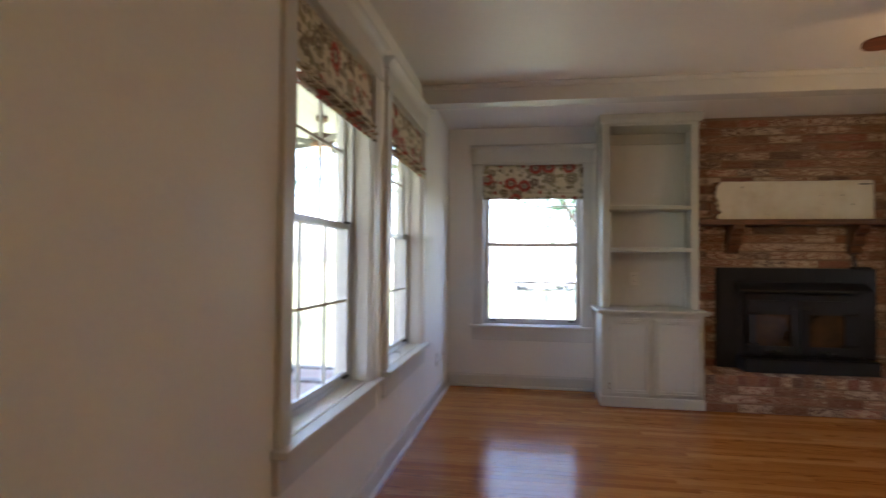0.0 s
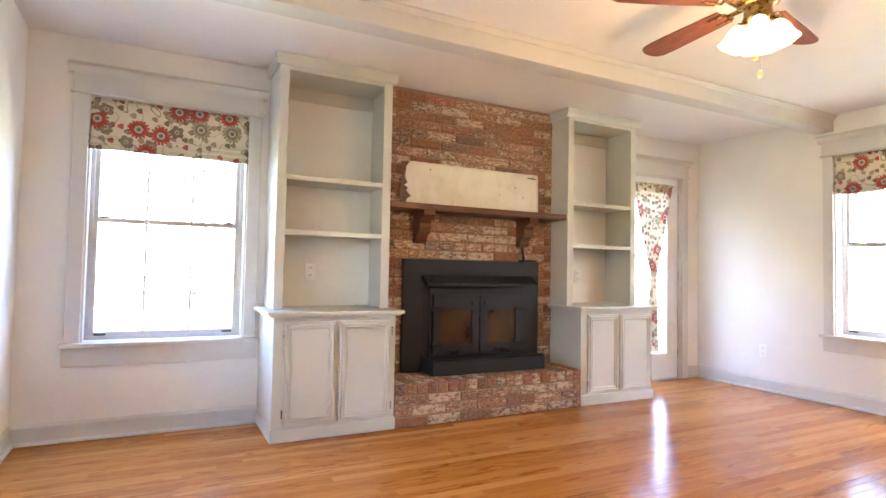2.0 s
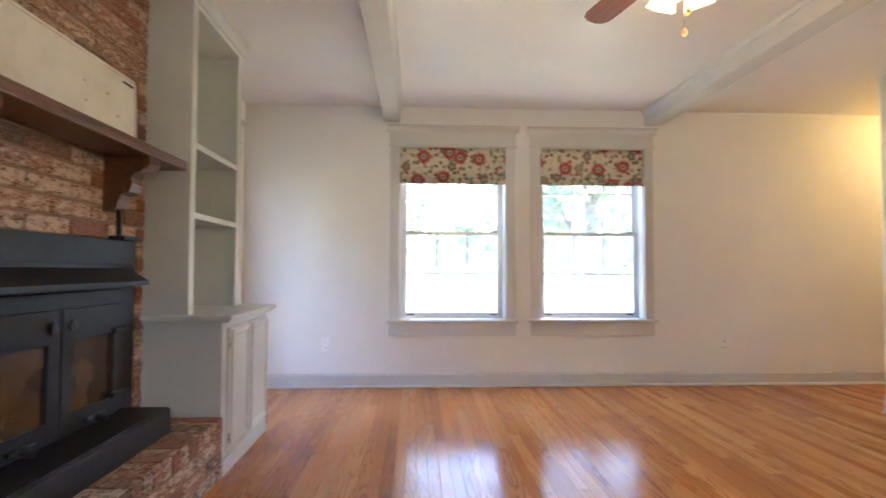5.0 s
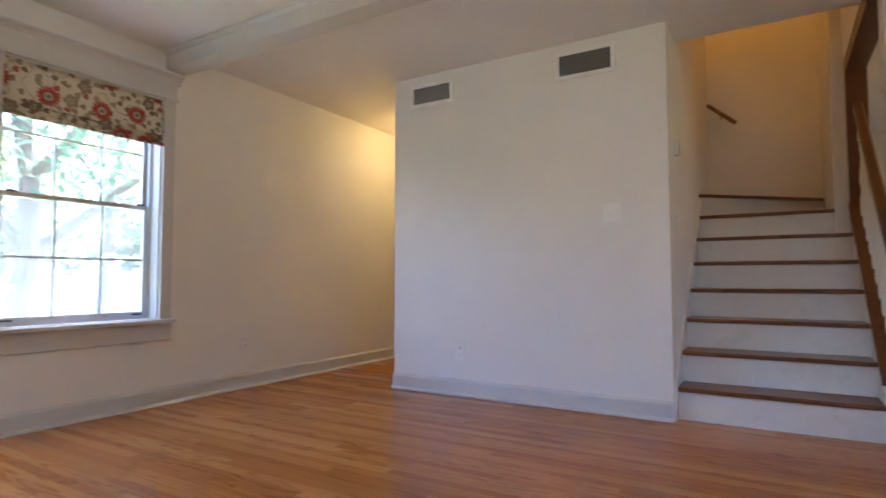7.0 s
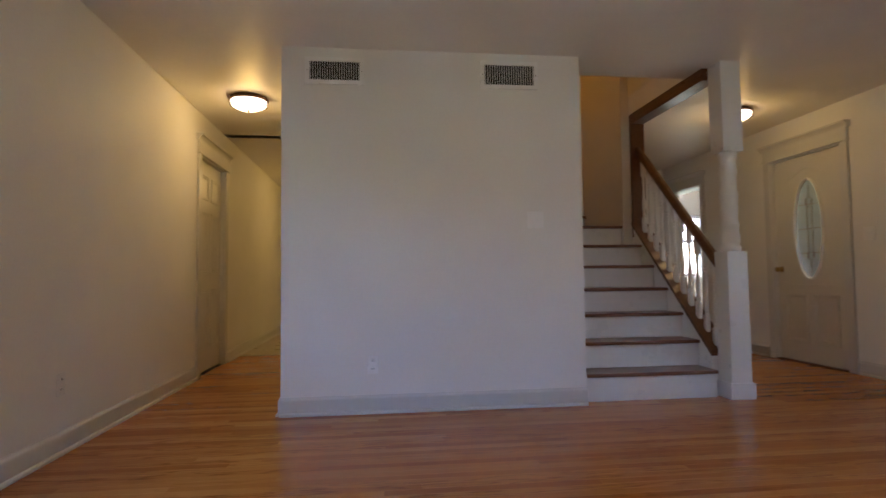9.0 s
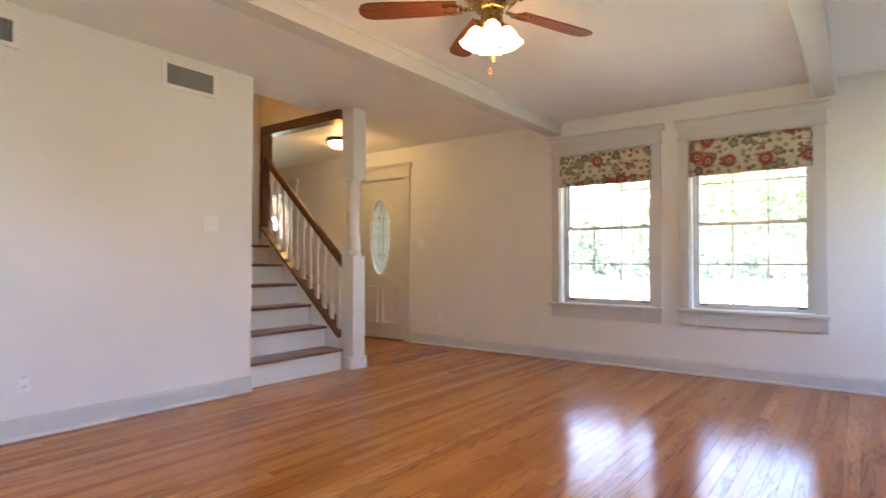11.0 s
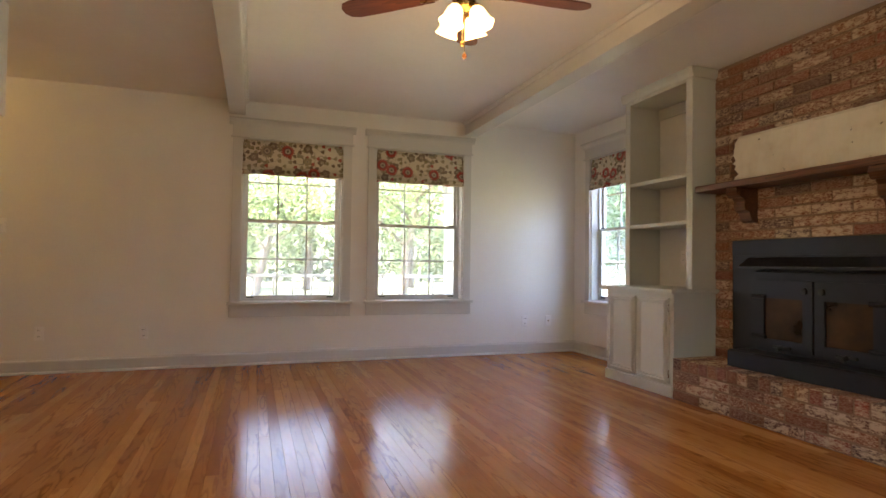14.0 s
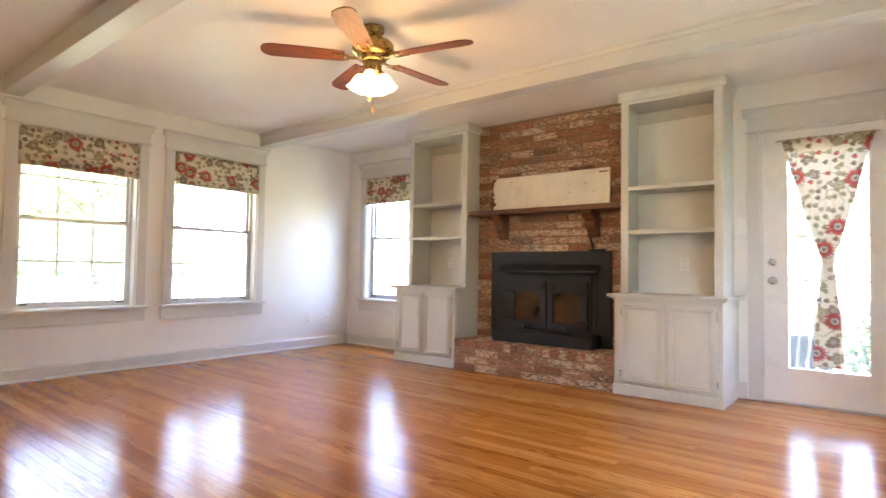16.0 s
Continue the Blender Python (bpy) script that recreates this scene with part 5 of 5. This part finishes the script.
for y in POSTS:
    p = thing("porch_post", pose(-2.35, y, -0.10), "white porch post with curved brackets", "post", "porch posts")
    part("shaft", box(-0.055, 0.055, -0.055, 0.055, 0, 2.44, 0.006), EXTW, p)
    for s in (-1, 1):
        pts = [(s * 0.055, 2.44), (s * 0.42, 2.44), (s * 0.40, 2.38), (s * 0.32, 2.37), (s * 0.30, 2.31), (s * 0.20, 2.28), (s * 0.15, 2.20), (s * 0.10, 2.13), (s * 0.055, 2.06)]
        part("bracket", prism(pts, "x", -0.02, 0.02), EXTW, p)
for y0, y1 in zip(POSTS, POSTS[1:]):
    if y0 == -1.1:
        y0 = 0.5
    r = thing("porch_railing", pose(-2.35, 0, -0.10), "white wooden porch railing with square pickets", "railing", "porch railings")
    part("top_rail", box(-0.035, 0.035, y0 + 0.06, y1 - 0.06, 0.85, 0.89, 0.005), EXTW, r)
    part("bottom_rail", box(-0.025, 0.025, y0 + 0.06, y1 - 0.06, 0.10, 0.14), EXTW, r)
    n = int((y1 - y0) / 0.24)
    for k in range(1, n):
        y = y0 + (y1 - y0) * k / n
        part("picket", box(-0.014, 0.014, y - 0.014, y + 0.014, 0.14, 0.85), EXTW, r)
pf = thing("porch_fan", pose(-1.25, 5.4, 2.58), "dark porch ceiling fan with a yellow lit bowl", "ceiling fan")
part("canopy", lathe([(0.06, 0), (0.06, -0.04), (0.012, -0.07), (0.012, -0.16), (0.11, -0.18), (0.13, -0.23), (0.11, -0.29), (0.05, -0.31)], (0, 0), 20), BRONZE, pf, "", True)
for k in range(5):
    part("blade", moved(box(0.10, 0.52, -0.055, 0.055, -0.003, 0.003), pose(0, 0, -0.27, 8, 0, 20 + 72 * k)), DARK, pf)
part("bowl", lathe([(0.085, -0.31), (0.08, -0.36), (0.045, -0.39), (0.004, -0.395)], (0, 0), 20), CEIL_GLOW, pf, "lit yellow bowl", True)


def tree(x, y, height, spread, leaves, seed, leaf=LEAF, label="broad leafy tree on the lawn", size=0.13, low=0.35):
    """A tapered trunk that forks into limbs, with a loose crown of small leaves."""
    rng = random.Random(seed)
    t = thing("tree", pose(x, y, -0.6), label, "tree", "garden trees")
    bm = bmesh.new()
    tips = []

    def limb(a, way, length, r, depth):
        n = 4
        p = Vector(a)
        d = Vector(way).normalized()
        for k in range(n):
            d = (d + Vector((rng.uniform(-1, 1), rng.uniform(-1, 1), rng.uniform(-0.3, 0.6))) * 0.16).normalized()
            q = p + d * (length / n)
            r1 = r * (1 - 0.45 * (k + 1) / n)
            turn = d.to_track_quat("Z", "Y").to_matrix()
            rings = [[bm.verts.new(c + turn @ Vector((rr * math.cos(s * math.pi / 4), rr * math.sin(s * math.pi / 4), 0))) for s in range(8)] for c, rr in ((p, r * (1 - 0.45 * k / n)), (q, r1))]
            for s in range(8):
                bm.faces.new((rings[0][s], rings[0][(s + 1) % 8], rings[1][(s + 1) % 8], rings[1][s]))
            p = q
            if depth < 2 and k >= 1:
                for _ in range(2 if depth == 0 else 1):
                    a2 = rng.uniform(0, 6.283)
                    limb(p, d * 0.5 + Vector((math.cos(a2), math.sin(a2), 0.35)), length * rng.uniform(0.5, 0.75), r1 * 0.6, depth + 1)
            if depth >= 1:
                tips.append(p.copy())

    limb((0, 0, 0), (0.05, 0.03, 1), height * 0.62, height * 0.028, 0)
    part("trunk", bm, BARK, t)
    verts, faces = [], []
    for k in range(leaves):
        c = rng.choice(tips) + Vector((rng.gauss(0, 1), rng.gauss(0, 1), rng.gauss(0, 0.8))) * spread * 0.20
        if c.z < height * low * 0.5:
            continue
        e = Euler((rng.uniform(-0.9, 0.9), rng.uniform(-0.9, 0.9), rng.uniform(0, 6.28))).to_matrix()
        s = size * rng.uniform(0.6, 1.3)
        i = len(verts)
        verts += [c + e @ Vector(v) * s for v in ((-1, 0, 0), (0, -0.42, 0.10), (1, 0, 0), (0, 0.42, 0.10))]
        faces += [(i, i + 1, i + 2), (i, i + 2, i + 3)]
    data = bpy.data.meshes.new("crown")
    data.from_pydata(verts, [], faces)
    data.materials.append(leaf)
    ob = new("crown", data)
    ob.parent = t
    return t


tree(-19.0, 8.5, 7.5, 5.5, 6500, 1)
tree(-21.5, 2.2, 7.0, 5.5, 6500, 2)
tree(-17.0, 16.0, 8.0, 5.5, 5500, 3)
tree(-24.0, -3.5, 8.0, 6.0, 5000, 4)
tree(-27.0, 5.0, 9.0, 7.0, 5500, 14)
tree(-30.0, 12.0, 9.0, 7.0, 5000, 15, LEAF, "broad leafy tree on the lawn", 0.22, 0.1)
tree(-29.0, -1.0, 8.0, 7.0, 5000, 16, LEAF, "broad leafy tree on the lawn", 0.22, 0.1)
tree(-32.0, 20.0, 9.0, 7.0, 4500, 17, LEAF, "broad leafy tree on the lawn", 0.22, 0.1)
tree(-13.0, -6.0, 8.0, 5.0, 4000, 5)
tree(-6.5, 11.5, 4.2, 3.0, 4500, 6, LEAF_DARK, "dense dark green garden tree", 0.11, 0.1)
tree(9.6, 1.4, 5.6, 3.6, 5200, 7, LEAF_DARK, "forked shade tree close to the side windows", 0.10)
tree(14.5, 5.5, 6.2, 4.4, 4500, 8, LEAF)
tree(17.0, -3.5, 7.0, 5.0, 4000, 9, LEAF)
tree(3.0, 24.0, 8.0, 5.0, 4500, 10, LEAF_DARK)
tree(-5.0, 26.0, 9.0, 6.0, 4500, 11, LEAF)
tree(10.0, 22.0, 8.0, 5.5, 4500, 12, LEAF)


def shrub(x, y, h, seed):
    rng = random.Random(seed)
    t = thing("shrub", pose(x, y, -0.6), "bright green leafy shrub by the garden door", "shrub", "shrubs")
    bm = bmesh.new()
    for k in range(9):
        a = k * 0.7
        rod((0.03 * math.cos(a), 0.03 * math.sin(a), 0), (0.35 * math.cos(a), 0.35 * math.sin(a), h * rng.uniform(0.6, 0.95)), 0.012, 6, bm)
    part("stems", bm, BARK, t)
    verts, faces = [], []
    for k in range(2200):
        a, r, z = rng.uniform(0, 6.283), rng.random() ** 0.5, rng.uniform(0.08, 1.0)
        w = 0.5 * math.sin(min(1.0, z + 0.15) * 2.6) * (0.8 + 0.2 * math.sin(3 * a + seed))
        c = Vector((r * w * math.cos(a), r * w * math.sin(a), z * h))
        e = Euler((rng.uniform(-1, 1), rng.uniform(-1, 1), rng.uniform(0, 6.28))).to_matrix()
        i = len(verts)
        verts += [c + e @ Vector(v) * 0.045 * rng.uniform(0.7, 1.3) for v in ((-1, 0, 0), (0, -0.5, 0.1), (1, 0, 0), (0, 0.5, 0.1))]
        faces += [(i, i + 1, i + 2), (i, i + 2, i + 3)]
    data = bpy.data.meshes.new("foliage")
    data.from_pydata(verts, [], faces)
    data.materials.append(LEAF)
    ob = new("foliage", data)
    ob.parent = t


def woods(name, label, spots, seed, n):
    """A far belt of trees: loose domes of leaves of uneven height, standing in a row."""
    rng = random.Random(seed)
    verts, faces = [], []
    for x, y, h in spots:
        for k in range(n):
            a, u = rng.uniform(0, 6.283), rng.uniform(0.0, 1.0)
            r = 3.6 * math.sqrt(max(0.05, 1 - (2 * abs(u - 0.45)) ** 2)) * rng.uniform(0.55, 1.0)
            c = Vector((x + r * math.cos(a), y + r * math.sin(a), -0.4 + u * h))
            e = Euler((rng.uniform(-1, 1), rng.uniform(-1, 1), a)).to_matrix()
            i = len(verts)
            verts += [c + e @ Vector(v) * rng.uniform(0.2, 0.5) for v in ((-1, 0, 0), (0, -0.5, 0.15), (1, 0, 0), (0, 0.5, 0.15))]
            faces += [(i, i + 1, i + 2), (i, i + 2, i + 3)]
    data = bpy.data.meshes.new(name)
    data.from_pydata(verts, [], faces)
    data.materials.append(LEAF)
    tagged(new(name, data), label, "trees", kind="stuff")


rng = random.Random(77)
woods("far_woods", "dense green belt of trees beyond the lawn", [(-42 + rng.uniform(-4, 4), -30 + 4.2 * k, rng.uniform(5, 9)) for k in range(17)], 21, 1500)
woods("far_woods", "dense green belt of trees beyond the fence", [(30 + rng.uniform(-3, 3), -22 + 4.2 * k, rng.uniform(5, 8)) for k in range(12)], 22, 1500)

shrub(6.25, 7.2, 1.45, 1)
shrub(5.95, 8.0, 1.2, 2)
shrub(5.52, 7.15, 1.5, 3)


def fence(x0, y0, x1, y1, h):
    m, length = along(x0, y0, x1, y1)
    m.translation.z = -0.6
    t = thing("fence", m, "weathered wooden board fence across the yard", "fence", "garden fences")
    n = int(length / 0.16)
    for k in range(n):
        part("board", box(k * 0.16, k * 0.16 + 0.145, -0.010, 0.010, 0.04, h + 0.02 * math.sin(k * 1.7)), FENCEW, t)
    for z in (0.3, h - 0.25):
        part("fence_rail", box(0, length, 0.010, 0.05, z, z + 0.09), FENCEW, t)


fence(18.5, -9.0, 18.5, 12.0, 1.7)
fence(-16.0, 44.0, 16.0, 44.0, 1.5)


def garden_chair(x, y, turn):
    t = thing("garden_chair", pose(x, y, -0.6, 0, 0, turn), "dark slatted wooden garden chair on the lawn", "chair", "garden chairs")
    for k in range(6):
        part("seat_slat", box(-0.27, 0.27, -0.25 + k * 0.085, -0.18 + k * 0.085, 0.36 - k * 0.015, 0.385 - k * 0.015), GARDENW, t)
    for k in range(6):
        part("back_slat", moved(box(-0.035, 0.035, -0.01, 0.01, 0, 0.75), pose(-0.23 + 0.092 * k, 0.25, 0.28, -20)), GARDENW, t)
    for sx in (-1, 1):
        part("arm", box(sx * 0.33 - 0.06, sx * 0.33 + 0.06, -0.35, 0.35, 0.55, 0.575), GARDENW, t)
        for yy in (-0.3, 0.3):
            part("leg", box(sx * 0.31 - 0.035, sx * 0.31 + 0.035, yy - 0.025, yy + 0.025, 0, 0.55), GARDENW, t)


garden_chair(4.75, 8.7, 160)
garden_chair(4.62, 7.4, 200)
garden_chair(-1.6, 5.9, 90)


def cottage(x, y, turn):
    t = thing("cottage", pose(x, y, -0.6, 0, 0, turn), "small grey outbuilding with a shingled roof", "house")
    part("wall", pierced("x", (-3.5, 3.5), (-2.5, -2.3), (0, 2.5), [(-2.2, -1.0, 1.0, 2.0), (0.4, 2.8, 0.0, 2.1)], box(-3.5, 3.5, -2.3, 2.5, 0, 2.5)), SIDING, t)
    part("roof", prism([(-3.0, 2.45), (0, 4.3), (3.0, 2.45), (3.0, 2.6), (0, 4.5), (-3.0, 2.6)], "x", -3.8, 3.8), ROOFING, t)
    part("window", box(-2.2, -1.0, -2.42, -2.38, 1.0, 2.0), EXTW, t)
    part("garage_door", box(0.4, 2.8, -2.42, -2.38, 0.0, 2.1), EXTW, t)


cottage(-13.0, 14.0, 60)


def car(x, y, turn):
    t = thing("car", pose(x, y, -0.6, 0, 0, turn), "pale silver parked car in the sunlit yard", "car")
    pts = [(-2.1, 0.35), (-2.1, 0.8), (-1.3, 0.92), (-0.7, 1.42), (0.8, 1.45), (1.5, 0.98), (2.1, 0.88), (2.15, 0.35)]
    part("body", prism(pts, "y", -0.85, 0.85), CARPAINT, t)
    part("side_window", prism([(-1.05, 0.95), (-0.62, 1.36), (0.72, 1.38), (1.2, 0.98)], "y", -0.86, 0.86), SIDING, t)
    for px in (-1.35, 1.35):
        for s in (-1, 1):
            w = part("wheel", moved(lathe([(0.2, -0.1), (0.32, -0.1), (0.34, 0), (0.32, 0.1), (0.2, 0.1)], (0, 0), 20), pose(px, s * 0.78, 0.33, 90)), DARK, t)
            part("rim", moved(lathe([(0.02, -0.105), (0.19, -0.1), (0.19, 0.1), (0.02, 0.105)], (0, 0), 16), pose(px, s * 0.78, 0.33, 90)), CHROME, w)


car(1.6, 36.0, 20)

# ---- bricks ----
BL, BH, J = 0.242, 0.0595, 0.0115


def brick_mesh(name, l, h, d, seed):
    """One worn brick: a box with chipped, slightly uneven corners; its face looks to negative y."""
    rng = random.Random(seed)
    c = 0.004
    f = [(-l / 2 + c, -h / 2 + c), (l / 2 - c, -h / 2 + c), (l / 2 - c, h / 2 - c), (-l / 2 + c, h / 2 - c)]
    o = [(-l / 2, -h / 2), (l / 2, -h / 2), (l / 2, h / 2), (-l / 2, h / 2)]
    verts = [(x + rng.uniform(-1, 1) * 0.002, rng.uniform(-0.0015, 0.001), z + rng.uniform(-1, 1) * 0.002) for x, z in f]
    verts += [(x, c, z) for x, z in o] + [(x, d, z) for x, z in o]
    faces = [(0, 1, 2, 3)]
    for a in (0, 4):
        for i in range(4):
            faces.append((a + i, a + 4 + i, a + 4 + (i + 1) % 4, a + (i + 1) % 4))
    data = bpy.data.meshes.new(name)
    data.from_pydata(verts, [], faces)
    data.materials.append(BRICK)
    return data


made = {}


def brick(m, l, h, d, seed):
    key = (round(l, 2), round(h, 3), round(d, 2), seed % 4)
    if key not in made:
        made[key] = brick_mesh("brick", l, h, d, hash(key) % 1000)
    ob = new("brick", made[key])
    ob.parent = fireplace
    ob.matrix_local = m @ Matrix.Diagonal((l / key[0], 1, 1, 1))


rng = random.Random(11)
z, row = HZ + 0.002 + BH / 2, 0
while z + BH / 2 < CEILING + 0.02:
    h = min(BH, CEILING - 0.003 - (z - BH / 2))
    x = FX0 + 0.002 - (BL / 2 if row % 2 else 0)
    while x < FX1 - 0.03:
        a, e = max(x, FX0 + 0.002), min(x + BL, FX1 - 0.002)
        x += BL + J
        if e - a < 0.03:
            continue
        spans = [(a, e)]
        if z < 1.10:
            spans = [(a, min(e, 2.44)), (max(a, 3.50), e)]
        for p, q in spans:
            if q - p > 0.03:
                brick(pose((p + q) / 2, FY + rng.uniform(-0.003, 0.002), z - BH / 2 + h / 2, rng.uniform(-0.8, 0.8), 0, rng.uniform(-0.5, 0.5)), q - p, h, 0.03, rng.randrange(8))
    z += BH + J
    row += 1
# hearth: three stretcher courses under a row of bricks on edge, paved behind
for row in range(3):
    z = 0.004 + BH / 2 + row * (BH + J)
    x = FX0 + 0.002 - (BL / 2 if row % 2 else 0)
    while x < FX1 - 0.03:
        a, e = max(x, FX0 + 0.002), min(x + BL, FX1 - 0.002)
        x += BL + J
        if e - a > 0.03:
            brick(pose((a + e) / 2, HY + rng.uniform(-0.002, 0.003), z, rng.uniform(-0.7, 0.7), 0, rng.uniform(-0.4, 0.4)), e - a, BH, 0.03, rng.randrange(8))
n = 20
w = (FX1 - FX0) / n
for k in range(n):
    x = FX0 + w * (k + 0.5)
    brick(pose(x, HY + rng.uniform(-0.002, 0.003), 0.2525, rng.uniform(-0.6, 0.6)), w - 0.010, 0.075, 0.03, rng.randrange(8))
    for j in range(2):
        y = HY + 0.004 + 0.2 * j + 0.097
        brick(pose(x, y, HZ + rng.uniform(-0.001, 0.002), -90, 0, 0), w - 0.010, 0.190, 0.02, rng.randrange(8))

# ---- floor strips ----
PW = 0.0572
setting("subfloor", box(-T, SOUTH + T, BACK - 0.12, HEARTH_WALL + T, -0.10, -0.021), TREAD, "wooden floor base", "floor")
setting("hall_floor", box(2.6, SOUTH + T, -6.8, -2.40, -0.10, -0.001), TILE, "tan tiled floor beyond the hall", "floor")
floor = thing("floor", None, "glossy honey oak strip floor", "floor", "", "structure")


def strip_mesh(width):
    c, w = 0.0005, width / 2
    f = [(0.0, -w + c), (1.0, -w + c), (1.0, w - c), (0.0, w - c)]
    o = [(0.0, -w), (1.0, -w), (1.0, w), (0.0, w)]
    verts = [(x, y, 0.0) for x, y in f] + [(x, y, -0.0012) for x, y in o] + [(x, y, -0.020) for x, y in o]
    faces = [(0, 1, 2, 3)] + [(a + i, a + 4 + i, a + 4 + (i + 1) % 4, a + (i + 1) % 4) for a in (0, 4) for i in range(4)]
    return verts, faces


sv, sf = strip_mesh(PW - 0.0004)
strip = bpy.data.meshes.new("plank")
strip.from_pydata(sv, [], sf)
strip.materials.append(FLOOR_A)
rng = random.Random(3)
verts, faces = [], []
count = 0
rows = int((HEARTH_WALL + T - (BACK - 0.12)) / PW)
for r in range(rows):
    y = BACK - 0.12 + PW * (r + 0.5)
    x0 = -T
    x = x0 - rng.uniform(0, 0.9)
    while x < SOUTH:
        length = rng.uniform(0.75, 2.0)
        a, e = max(x, x0), min(x + length, SOUTH + 0.01)
        x += length
        if e - a < 0.02:
            continue
        m = pose(a, y, 0, rng.uniform(-0.06, 0.06), 0, 0) @ Matrix.Diagonal((e - a - 0.0005, 1, 1, 1))
        if 1.55 < y < 4.97 and count < 300:
            ob = new("plank", strip)
            ob.parent = floor
            ob.matrix_local = m
            count += 1
        elif not (a > 2.5 and y < -2.40):
            i = len(verts)
            verts += [tuple(m @ Vector(v)) for v in sv]
            faces += [tuple(i + q for q in f) for f in sf]
data = bpy.data.meshes.new("planks_rest")
data.from_pydata(verts, [], faces)
data.materials.append(FLOOR_B)
ob = new("planks_rest", data)
ob.parent = floor
ob["kind"] = "stuff"
